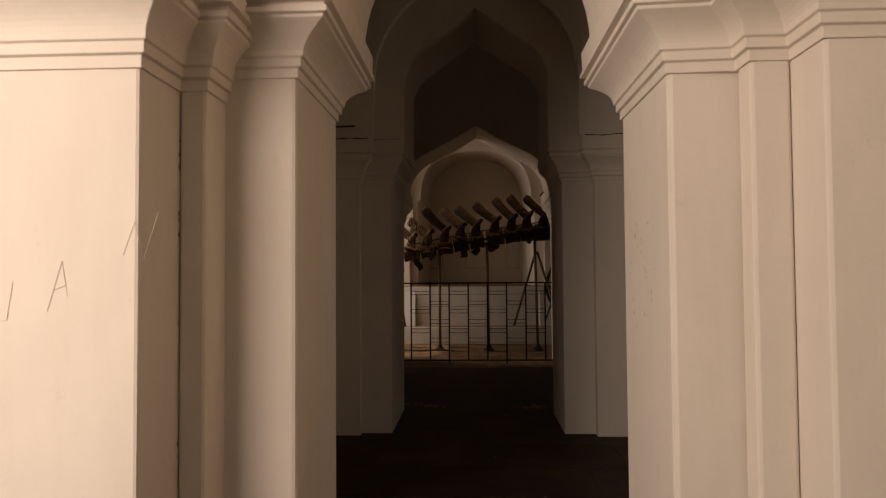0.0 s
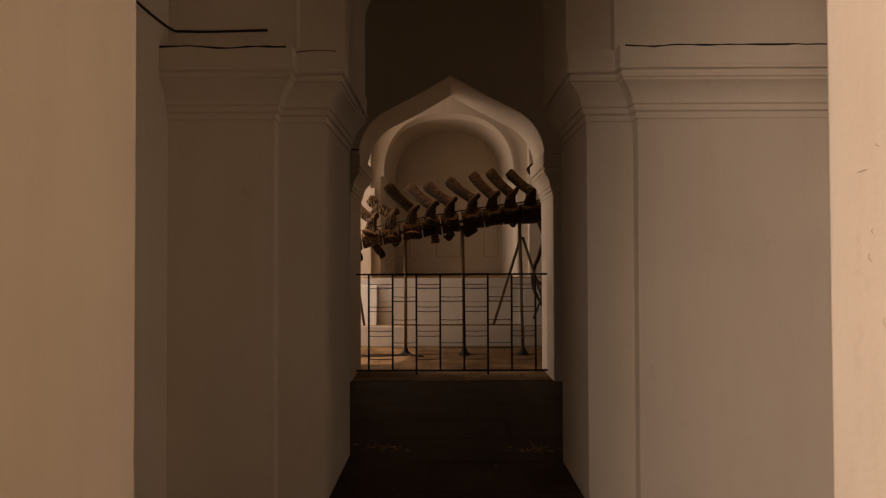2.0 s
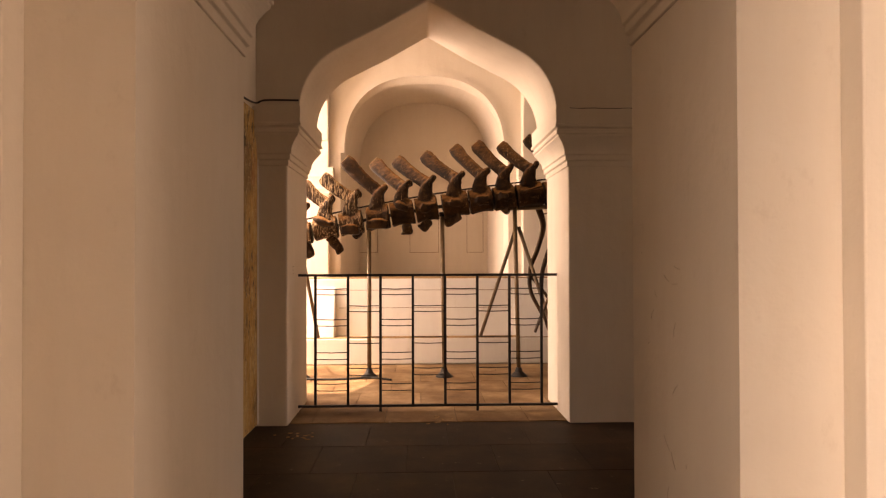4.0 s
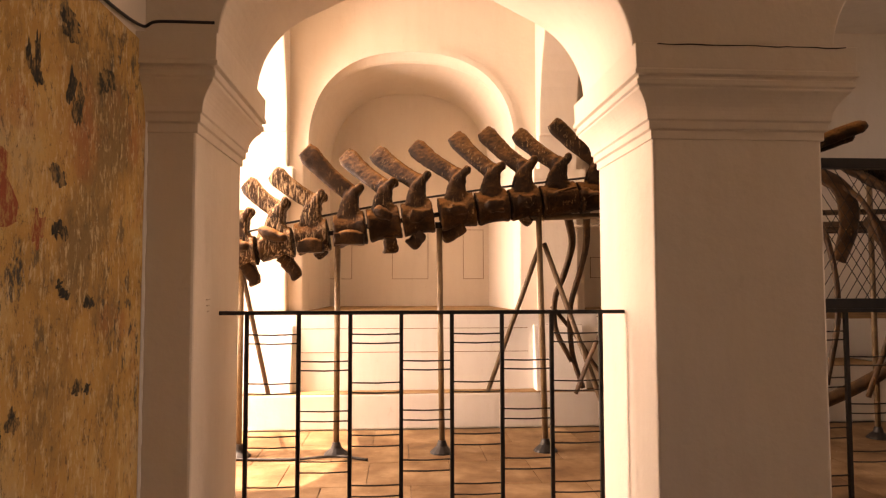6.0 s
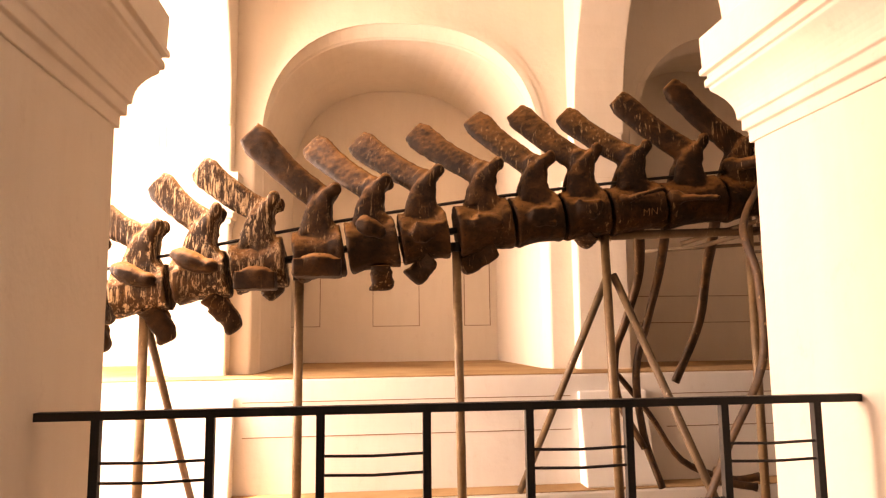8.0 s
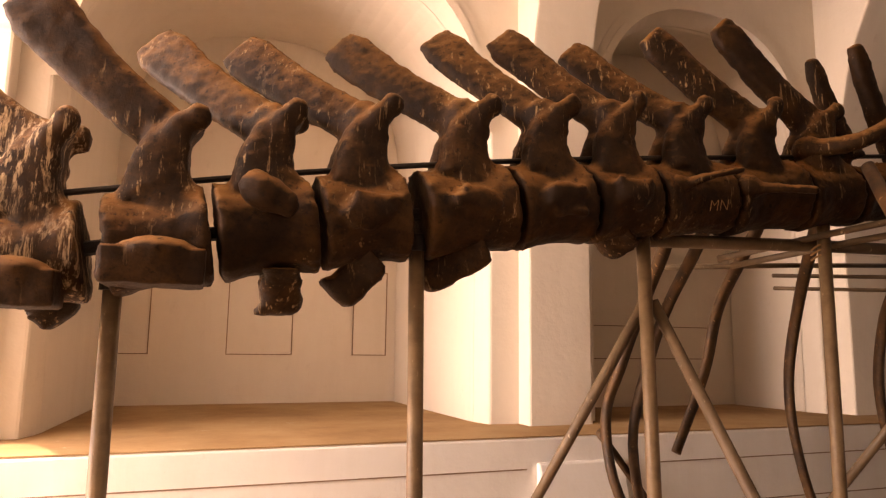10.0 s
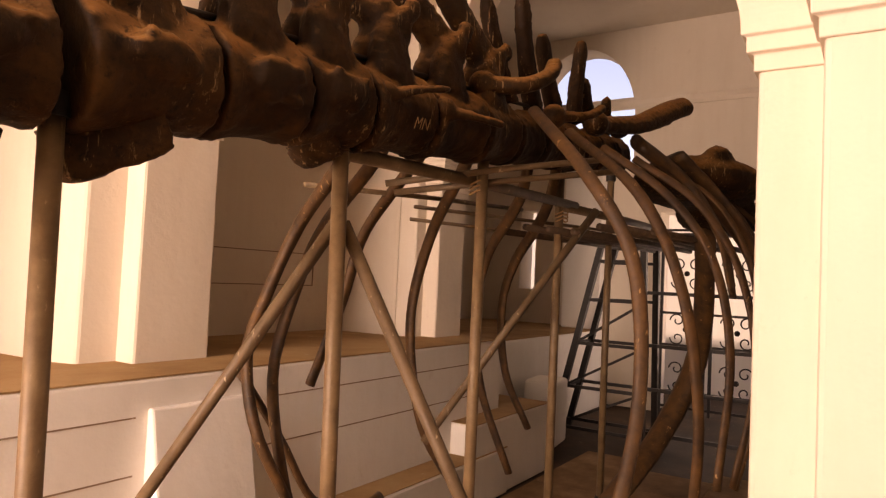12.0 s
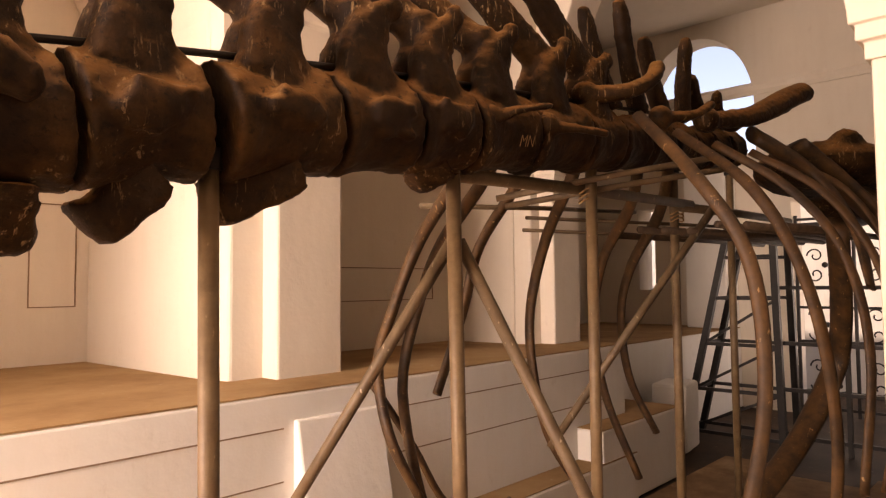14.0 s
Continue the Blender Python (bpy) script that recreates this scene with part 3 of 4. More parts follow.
def vertebra(x0, x1, tip, r, half_w, side=None, chevron=None, lobe=0.0, slim=False, mat=BONE):
    xc, L = (x0 + x1) / 2, x1 - x0 - 0.012
    zc = axis(xc)
    tilt = Matrix.Rotation(-math.atan(0.163), 4, "Y")
    rnd = random.Random(int(1000 * x0) + 7)
    bm = bmesh.new()
    rings = []
    for i in range(9):
        t = i / 8
        rr = r * (0.87 + 0.17 * abs(2 * t - 1) ** 3) * (0.95 if i in (0, 8) else 1)
        ring = []
        for k in range(20):
            a = k * math.tau / 20
            n = 1 + 0.035 * math.sin(2 * a + rnd.random() * 0.5) + (0.04 if math.sin(a) < -0.6 else 0)
            ring.append(bm.verts.new(Matrix.Translation((xc, 0, zc)) @ tilt @ Vector(((t - 0.5) * L, rr * n * math.cos(a), rr * n * math.sin(a)))))
        rings.append(ring)
    for p, q in zip(rings, rings[1:]):
        for k in range(20):
            bm.faces.new((p[k], p[(k + 1) % 20], q[(k + 1) % 20], q[k]))
    bm.faces.new(rings[0][::-1])
    bm.faces.new(rings[-1])
    # arch over the canal, knobs that lean over the next bone, and the tall process
    base = Vector((xc + (-0.2 if slim else 0.10) * L, 0, zc + r + (0.03 if slim else 0.14)))
    tipv = Vector((tip[0], tip[1], tip[2]))
    if not slim:
        blob(bm, (base.x - 0.02, 0, base.z + 0.03), (0.06, 0.036, 0.06), 12)
        for s in (-1, 1):
            blob(bm, (xc, s * 0.045, zc + r * 0.9), (0.105, 0.05, 0.04), 12)
            blade(bm, (xc, s * 0.05, zc + r * 0.65), (base.x, s * 0.022, base.z + 0.03), 0.105, 0.05, 0.042)
            blade(bm, (base.x + 0.005, s * 0.045, base.z - 0.03), (base.x + 0.05, s * 0.055, base.z + 0.055), 0.045, 0.034, 0.028)
            blob(bm, (base.x + 0.052 + rnd.uniform(-0.01, 0.01), s * 0.055, base.z + 0.06 + rnd.uniform(-0.01, 0.015)), (0.036, 0.03, 0.042), 10)
    blade(bm, base - (tipv - base) * 0.06, tipv + (tipv - base) * 0.07, 0.05 if slim else 0.076, half_w * 1.25, 0.036)
    if lobe:
        blob(bm, (xc, -r * 0.96, zc + 0.01), (0.07, 0.03, 0.045), 10)
        for _ in range(9):
            blob(bm, (xc + rnd.uniform(-0.07, 0.07), -r * 0.98, zc + rnd.uniform(-0.05, 0.05)), (rnd.uniform(0.012, 0.03), 0.02, rnd.uniform(0.01, 0.022)), 8)
    ob = organic(part("vertebra", bm, mat, skeleton, "weathered vertebra, pale from flaking and from west light put into its colour" if mat is FLAKED_LIT_BONE else "", smooth=True))
    if side:
        kind, length, width, rise = (*side, 0.0)[:4]
        bm = bmesh.new()
        if kind == "slab":
            add_box(bm, xc - width, xc + width, -r - length * 0.55, -r * 0.3, zc - 0.135, zc - 0.045)
            blob(bm, (xc + 0.01, -r - length * 0.2, zc - 0.05), (width * 0.8, length * 0.5, 0.035), 12)
        elif kind == "paddle":
            lean_over = Matrix.Rotation(radians(24), 4, "Y")
            blob(bm, (xc - 0.02, -r - length * 0.2, zc + 0.07), (width * 1.05, length * 0.9, 0.05), 14, lean_over)
            blob(bm, (xc + width * 0.55, -r - length * 0.3, zc + 0.045), (width * 0.5, length * 0.7, 0.04), 12)
            blob(bm, (xc - width * 0.6, -r * 0.9, zc + 0.105), (width * 0.45, length * 0.8, 0.035), 12, lean_over)
        else:
            blade(bm, (xc - 0.02, -r * 0.7, zc + 0.02), (xc + length * 0.55, -r - length, zc + 0.03 + rise), width, width * 0.42, 0.034)
            if rise > 0:
                blade(bm, (xc - 0.02, r * 0.7, zc + 0.05), (xc + length * 0.55, r + length, zc + 0.05 + rise), width, width * 0.6, 0.032)
        organic(part("transverse_process", bm, BONE, ob, "flat bone process reaching out to the side", smooth=True), 0.012, 0.01)
    if chevron:
        lean, drop, wide = chevron
        bm = bmesh.new()
        top = Vector((x1 - 0.10, 0, zc - r * 0.8))
        end = Vector((x1 - 0.08 + lean, 0.06, zc - r - drop))
        for s in (-1, 1):
            blade(bm, top + Vector((0, s * 0.06, 0)), top.lerp(end, 0.6), 0.055, 0.06, 0.03)
        blade(bm, top.lerp(end, 0.25), end, 0.058, wide * 0.95, 0.042)
        organic(part("chevron_bone", bm, BONE, ob, "dark wedge bone hanging below the spine", smooth=True), 0.012, 0.01)
    return ob


TAIL = [
    (-1.80, -1.51, (-1.95, 0.05, 1.83), 0.115, 0.06, None, None),
    (-1.50, -1.21, (-1.62, 0.06, 1.95), 0.12, 0.065, None, (0.02, 0.12, 0.05)),
    (-1.20, -0.92, (-1.30, 0.06, 2.02), 0.125, 0.07, ("paddle", 0.08, 0.1), (0.05, 0.14, 0.06)),
    (-0.91, -0.63, (-1.02, 0.06, 2.19), 0.13, 0.075, ("paddle", 0.09, 0.11), (0.10, 0.15, 0.06)),
    (-0.62, -0.345, (-0.80, 0.06, 2.27), 0.138, 0.075, ("slab", 0.10, 0.10), (0.02, 0.03, 0.06)),
    (-0.31, -0.045, (-0.54, 0.07, 2.46), 0.143, 0.082, ("slab", 0.16, 0.12), None),
    (-0.04, 0.235, (-0.235, 0.30, 2.48), 0.145, 0.080, ("paddle", 0.05, 0.07), (-0.015, 0.10, 0.08)),
    (0.24, 0.505, (0.03, 0.31, 2.505), 0.145, 0.082, None, (-0.125, 0.08, 0.075)),
    (0.545, 0.85, (0.36, 0.28, 2.56), 0.145, 0.080, None, (-0.20, 0.06, 0.075)),
    (0.855, 1.125, (0.715, 0.29, 2.65), 0.145, 0.076, None, None),
    (1.13, 1.387, (0.975, 0.27, 2.69), 0.142, 0.076, None, (-0.06, 0.02, 0.05)),
    (1.392, 1.705, (1.262, 0.25, 2.675), 0.142, 0.072, None, None),
    (1.71, 2.06, (1.56, 0.13, 2.735), 0.140, 0.072, None, None),
    (2.065, 2.33, (1.87, 0.09, 2.815), 0.138, 0.064, None, None),
    (2.34, 2.58, (2.31, 0.06, 2.73), 0.13, 0.030, None, None),
    (2.60, 2.83, (2.44, -0.04, 2.765), 0.13, 0.038, None, None),
    (2.85, 3.08, (2.75, 0.0, 2.70), 0.125, 0.036, None, None),
    (3.10, 3.33, (3.14, -0.04, 2.79), 0.12, 0.034, None, None),
    (3.36, 3.57, (3.28, 0.0, 2.64), 0.12, 0.05, None, None),
    (3.60, 3.80, (3.48, -0.06, 2.58), 0.12, 0.035, None, None),
]
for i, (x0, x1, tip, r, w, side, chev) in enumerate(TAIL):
    vertebra(x0, x1, tip, r, w, side, chev, lobe=1.0 if 6 < i < 11 else 0.0, slim=i > 13, mat=FLAKED_LIT_BONE if i < 5 else BONE)


def side_process(points, radii, flat=0.6):
    """A tapered, slightly curved process with a thick root and a blunt tip."""
    pts = [p - Vector((0, YS, 0)) for p in spline(points, 18)]
    n = len(pts) - 1
    rr = [radii[0] + (radii[1] - radii[0]) * min(1.0, (i / n) * 1.6) for i in range(n + 1)]
    rr[-1] *= 0.55
    bm = tube(pts, rr, 12, None, flat)
    blob(bm, pts[0], (radii[0] * 1.25,) * 3, 12)
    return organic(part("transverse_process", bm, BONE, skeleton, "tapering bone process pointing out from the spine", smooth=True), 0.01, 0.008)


side_process([(1.46, 11.29, 2.09), (1.54, 11.22, 2.12), (1.66, 11.18, 2.15)], (0.036, 0.017))
side_process([(1.75, 11.27, 2.11), (1.83, 11.19, 2.1), (1.94, 11.13, 2.09)], (0.04, 0.022))
side_process([(2.13, 11.34, 2.31), (2.23, 11.21, 2.32), (2.34, 11.16, 2.38), (2.46, 11.18, 2.48)], (0.045, 0.036), 0.8)
side_process([(2.62, 11.25, 2.29), (2.74, 11.14, 2.31), (2.87, 11.11, 2.38)], (0.045, 0.026))
side_process([(3.02, 11.2, 2.34), (3.34, 11.1, 2.4), (3.69, 11.04, 2.54), (3.99, 11, 2.65)], (0.05, 0.066), 0.75)
side_process([(3.45, 11.23, 2.42), (3.68, 11.14, 2.48), (3.95, 11.1, 2.58)], (0.05, 0.05), 0.7)
run = [-1.85 + 0.29 * k for k in range(20)]
bm = tube([(x, 0, axis(x) + 0.155) for x in run], 0.009, 8)
tube([(x, 0, axis(x)) for x in run], 0.02, 8, bm)
part("spine_rod", bm, IRON, skeleton, "thin dark iron rod threaded along the spine")


def rib(points, r0=0.046, r1=0.034, flat=0.62, broken=False):
    pts = spline(points, 28)
    n = len(pts) - 1
    radii = [(r0 + (r1 - r0) * i / n) * (1 + 0.08 * noise.noise(Vector((i * 0.5, points[0][0] * 9, 0)))) for i in range(n + 1)]
    bm = tube([p - Vector((0, YS, 0)) for p in pts], radii, 10, None, flat)
    return part("rib", bm, RIBMAT, skeleton, smooth=True)


RIBS = [
    [(2.2, 11.15, 2.21), (1.85, 10.79, 1.89), (1.8, 10.62, 1.62), (1.77, 10.58, 1.25), (1.6, 10.59, 0.91), (1.48, 10.64, 0.58)],
    [(2.51, 11.13, 2.19), (2.27, 10.75, 1.88), (2.29, 10.59, 1.52), (2.35, 10.54, 1.06), (2.44, 10.59, 0.58)],
    [(2.87, 11.11, 2.19), (2.87, 10.81, 1.96), (2.86, 10.61, 1.68), (2.86, 10.53, 1.27), (2.81, 10.56, 0.74)],
    [(3.29, 11.09, 2.21), (3.33, 10.78, 1.98), (3.36, 10.58, 1.64), (3.36, 10.5, 1.16), (3.31, 10.58, 0.63)],
    [(1.63, 11.51, 2.08), (1.71, 11.68, 1.94), (1.82, 11.98, 1.73), (1.76, 12.08, 1.44), (1.68, 12.08, 1.23), (1.66, 11.99, 0.95), (1.79, 11.93, 0.66)],
    [(1.81, 11.5, 2.11), (1.87, 11.67, 1.96), (1.95, 11.97, 1.73), (1.92, 12.07, 1.49), (1.82, 12.08, 1.13), (1.81, 11.98, 0.73), (1.89, 11.92, 0.42)],
    [(2.06, 11.48, 2.19), (2.19, 11.65, 2.08), (2.32, 12.05, 1.75), (2.3, 12.15, 1.42), (2.12, 12.16, 1.04)],
    [(2.36, 11.46, 2.21), (2.48, 11.64, 2.02), (2.69, 11.92, 1.78), (2.76, 12.07, 1.43), (2.77, 12.07, 1.12), (2.84, 12.02, 0.74), (3, 11.91, 0.43)],
    [(2.81, 11.44, 2.23), (3.01, 11.6, 1.97), (3.22, 11.89, 1.69), (3.28, 11.99, 1.31), (3.38, 11.98, 0.89), (3.48, 11.83, 0.42)],
    [(3.11, 11.42, 2.27), (3.33, 11.59, 1.96), (3.52, 11.87, 1.66), (3.57, 11.97, 1.37), (3.66, 11.97, 0.97), (3.78, 11.86, 0.63)],
]
for k in range(4):
    x, y = 3.77 + 0.42 * k, -0.025 * k
    RIBS.append([(x - 0.23, y + 11.08, 2.22), (x - 0.04, y + 10.77, 2.03), (x, y + 10.57, 1.63), (x, y + 10.51, 1.11), (x - 0.12, y + 10.62, 0.53)])
for pts in RIBS:
    rib(pts, 0.023, 0.019) if pts[2][1] < 10.9 else rib(pts)
rib([(3.88, 10.85, 1.86), (4.27, 10.93, 1.39), (4.47, 11.02, 1.04), (4.16, 11.14, 0.64), (3.59, 11.27, 0.32)], 0.085, 0.09, 0.6)
rib([(3.45, 11.13, 2.33), (3.68, 10.91, 2.13), (3.62, 10.72, 1.83), (3.47, 10.63, 1.53)], 0.13, 0.05, 0.3)
rib([(3.84, 11.05, 2.31), (4.03, 10.84, 2.08), (4.07, 10.64, 1.78), (3.96, 10.55, 1.37)], 0.14, 0.05, 0.3)
bm = bmesh.new()
blob(bm, (4.64, -0.32, 2.265), (0.62, 0.42, 0.17), 20)
blob(bm, (5.19, -0.36, 2.105), (0.5, 0.3, 0.16), 16)
blob(bm, (4.33, -0.50, 2.385), (0.16, 0.09, 0.07), 12)
organic(part("skull", bm, BONE, skeleton, "large smooth brown skull at the head end", smooth=True), 0.025, 0.02)


# ---- stands ----
def stand(x, lean=0.0, top=None, y=YS, braces=()):
    s = thing("support_pole", "grey metal pole standing on a splayed iron foot, holding the spine", "pole", "poles under the skeleton", (x, y, 0))
    z1 = (top or axis(x) - 0.10)
    part("pole", tube([(0, 0, 0.05), (lean, 0, z1)], 0.024, 12), PIPE, s, smooth=True)
    part("clamp", tube([(lean, 0, z1 - 0.02), (lean, 0, z1 + 0.03)], 0.034, 12), IRON, s)
    part("foot_plate", tube([(0, 0, 0.0), (0, 0, 0.012), (0, 0, 0.055), (0, 0, 0.10)], [0.10, 0.095, 0.045, 0.03], 14), IRON, s)
    for a, b in braces:
        part("brace", tube([Vector(a) - Vector((x, y, 0)), Vector(b) - Vector((x, y, 0))], 0.021, 10), POLE, s, "brown slanting brace", smooth=True)
    return s


stand(-1.05, braces=(((-1.06, 11.40, 1.52), (-0.98, 12.20, 0.36)),))
stand(-0.28)
stand(0.57, lean=-0.02)
stand(1.42, lean=-0.04, braces=(((1.40, 11.40, 1.70), (1.06, 12.22, 0.36)), ((1.43, 11.40, 1.70), (1.86, 10.70, 0.02))))
stand(2.235)
stand(3.35, y=11.52)
stand(4.45, y=11.61)

# ---- scaffold of poles and planks inside the ribs ----
scaffold = thing("scaffold", "rough scaffold of brown poles and bamboo tied under the ribs", "scaffold", at=(2.1, 11.45, 0))
o = Vector((2.1, 11.45, 0))


def pole(name, a, b, r, mat=POLE):
    a, b = Vector(a) - o, Vector(b) - o
    mid = a.lerp(b, 0.5) + Vector((0, 0, 0.006))
    return part(name, tube([a, mid, b], [r, r * 0.97, r * 0.92], 9), mat, scaffold, smooth=True)


pole("pole", (1.31, 11.44, 1.92), (3.36, 11.43, 1.98), 0.026)
pole("pole", (3.26, 11.44, 1.96), (5.12, 11.43, 2), 0.026)
pole("pole", (1.79, 11.93, 1.89), (3.33, 11.74, 1.96), 0.012)
pole("pole", (1.97, 11.67, 1.91), (2.51, 10.98, 2.06), 0.014)
pole("pole", (2.08, 11.71, 1.89), (2.58, 10.95, 2.02), 0.014)
pole("pole", (2.54, 11.93, 1.89), (4.8, 11.2, 1.89), 0.010)
pole("pole", (2.65, 12.03, 1.84), (4.92, 11.49, 1.84), 0.010)
pole("pole", (3.34, 11.3, 1.95), (2.64, 11.88, 0.74), 0.022)
for k in range(7):
    pole("plank", (3.2, 10.95 + 0.14 * k, 1.825 + 0.012 * (k % 3)), (5.3, 10.83 + 0.14 * k, 1.845), 0.02, WOOD)
for x, y in ((1.40, 11.42), (2.235, 11.40), (3.34, 11.50)):
    bm = bmesh.new()
    for k in range(3):
        pts = [Vector((x + 0.03 * math.cos(a * math.tau / 12), y + 0.034 * math.sin(a * math.tau / 12), 1.90 + 0.02 * k + 0.01 * math.sin(a))) - o for a in range(13)]
        tube(pts, 0.004, 5, bm)
    part("binding", bm, LEDGE, scaffold, "thin cord lashing round the poles")


def loose_bone(name, pts, r0, r1, label):
    base = Vector(pts[0])
    q = spline(pts, 20)
    n = len(q) - 1
    bm = tube([p - base for p in q], [(r0 + (r1 - r0) * i / n) * (1.25 if i in (0, n) else 1) for i in range(n + 1)], 10, None, 0.7)
    ob = part(name, bm, RIBMAT, None, smooth=True)
    ob.location = base
    return tagged(ob, label, "bone", "loose bones on the step")


loose_bone("loose_rib", [(1.65, 12.09, 1.16), (1.9, 12.1, 0.85), (2.1, 12.08, 0.55), (2.45, 12.14, 0.41), (2.67, 12.15, 0.41)], 0.022, 0.026, "curved brown rib leaning against the whitewashed bench")
loose_bone("loose_rib", [(2.37, 12.09, 0.4), (2.31, 12.05, 0.49), (2.37, 12, 0.42), (2.54, 11.97, 0.39)], 0.024, 0.024, "short curved brown bone lying on the step")

# ---- east end of the hall ----
structure(soften(part("platform", box(4.62, 8.55, 12.98, 15.0, 0, 0.98), WHITEWASH), 0.012), "whitewashed masonry platform at the hall's end", "platform")
structure(part("platform_top", box(4.62, 8.55, 12.985, 15.0, 0.981, 0.989), LEDGE), "dusty ochre top of the masonry platform", "platform top")
structure(soften(part("step", box(3.9, 5.15, 12.30, 12.975, 0, 0.55), WHITEWASH), 0.015), "whitewashed masonry step with a dusty tread", "step")
structure(part("step_tread", box(3.9, 5.15, 12.305, 12.975, 0.551, 0.556), LEDGE), "dusty ochre tread", "step")
bm = bmesh.new()
add_box(bm, -0.22, 0.22, -0.16, 0.16, 0, 0.62)
stone = soften(part("stone_block", bm, WHITEWASH), 0.03)
stone.matrix_world = pose(6.0, 12.72, 0, 0, 0, 8)
tagged(stone, "chipped whitewashed stone block standing on the floor", "block")


def end_wall():
    """The end wall: doorway with a flat head, a slit window and a lunette, put together from slabs."""
    bm = bmesh.new()
    for y0, y1, z0, z1 in ((10.14, 10.5, 0, 5), (10.5, 12.35, 2.53, 5), (12.35, 12.73, 0, 5), (12.73, 14.09, 0, 3.18), (14.23, 14.33, 3.18, 5),
                           (14.09, 14.33, 0, 1.46), (14.09, 14.33, 2.58, 3.18), (14.33, 15.1, 0, 5)):
        add_box(bm, 8.55, 8.95, y0, y1, z0, z1)
    half = [(13.48 - x, 3.80 + z) for x, z in round_arch(0.75, 1.0, 12, 2.0)]
    line = half + [(26.96 - u, z) for u, z in half[-2::-1]]
    for (a, z), (b, w) in zip(line, line[1:]):
        for x in (8.55, 8.95):
            bm.faces.new([bm.verts.new(q) for q in ((x, a, z), (x, b, w), (x, b, 5), (x, a, 5))])
        bm.faces.new([bm.verts.new(q) for q in ((8.55, a, z), (8.55, b, w), (8.95, b, w), (8.95, a, z))])
    return bm


structure(part("wall_east", end_wall(), PLASTER), "cream plaster end wall with a doorway, slit window and lunette", "wall")
structure(soften(part("pier_east", box(8.15, 8.548, 12.99, 13.5, 0.99, 3.28), WHITEWASH), 0.015), "brightly lit whitewashed pier on the platform", "pier")
structure(part("cornice", sweep([(8.55, 10.3), (8.55, 15.0)][::-1], [(0, 3.9), (0.03, 3.9), (0.03, 3.95), (0.08, 4.0), (0.08, 4.04), (0, 4.04)]), PLASTER), "plaster string course under the ceiling", "cornice")
structure(part("wall_yard", box(10.6, 10.9, 9, 17, 0, 3.4), WHITEWASH), "sunlit whitewashed wall of the yard outside", "wall")
structure(part("wall_west", arch_wall(10.14, 15.0, -4.2, -3.9, 5.0, [(11.9, 1.1, 1.05, 2.6, 3.8)], "y"), PLASTER), "cream plaster end wall with a bright arched opening", "wall")


def trestle():
    t = thing("trestle_ladder", "tall black steel trestle ladder standing on the floor", "ladder", at=(6.7, 12.2, 0))
    q = Vector((6.7, 12.7, 0))
    seg = lambda name, a, b, w: part(name, bar(bmesh.new(), Vector(a) - q, Vector(b) - q, w), IRON, t)
    for x in (6.5, 6.95):
        seg("leg", (x, 13.36, 0), (x, 12.86, 2.1), 0.06)
        seg("leg", (x, 12.42, 0), (x, 12.46, 2.1), 0.06)
    for z, y in ((0.08, 13.34), (0.5, 13.24), (0.95, 13.13), (1.4, 13.03), (1.8, 12.93)):
        for x in (6.5, 6.95):
            seg("rail", (x, y, z), (x, 12.43, z), 0.032)
        seg("rung", (6.5, y, z), (6.95, y, z), 0.032)
    for z0, z1 in ((0.08, 0.5), (0.5, 0.95), (0.95, 1.4)):
        seg("cross_brace", (6.5, 13.36 - 0.24 * z0, z0), (6.5, 12.43, z1), 0.025)
    for y in (11.9, 11.4):
        seg("post", (6.6, y, 0), (6.6, y, 2.1), 0.04)
    for z in (0.12, 0.55, 0.98, 1.5, 2.08):
        seg("rail", (6.6, 12.44, z), (6.6, 10.9, z), 0.035)
    return t


trestle()


def scroll(c, r, turns, flip):
    return [Vector((0, c[0] + flip * r * (1 - 0.75 * k / 24) * math.cos(turns * math.tau * k / 24), c[1] + r * (1 - 0.75 * k / 24) * math.sin(turns * math.tau * k / 24))) for k in range(25)]


def gate():
    g = thing("iron_gate", "black wrought-iron gate with scrolls, bright daylight behind it", "gate", at=(8.6, 11.42, 0))
    for y in (-0.88, -0.3, 0.3, 0.9):
        part("upright", bar(bmesh.new(), (0, y, 0), (0, y, 2.35), 0.035), IRON, g)
    for z in (0.08, 0.85, 1.25, 2.3):
        part("crossbar", bar(bmesh.new(), (0, -0.88, z), (0, 0.9, z), 0.03), IRON, g)
    for y in (-0.59, 0.0, 0.6):
        for z in (0.45, 1.05, 1.75):
            bm = bmesh.new()
            for f in (-1, 1):
                for s in (-1, 1):
                    pts = scroll((f * 0.10, 0.11), 0.09, 1.1, f)
                    tube([Vector((0, y + p.y, z + s * p.z)) for p in pts], 0.009, 6, bm)
            blob(bm, (0, y, z), (0.02, 0.035, 0.035), 8)
            part("scroll", bm, IRON, g)
    return g


gate()

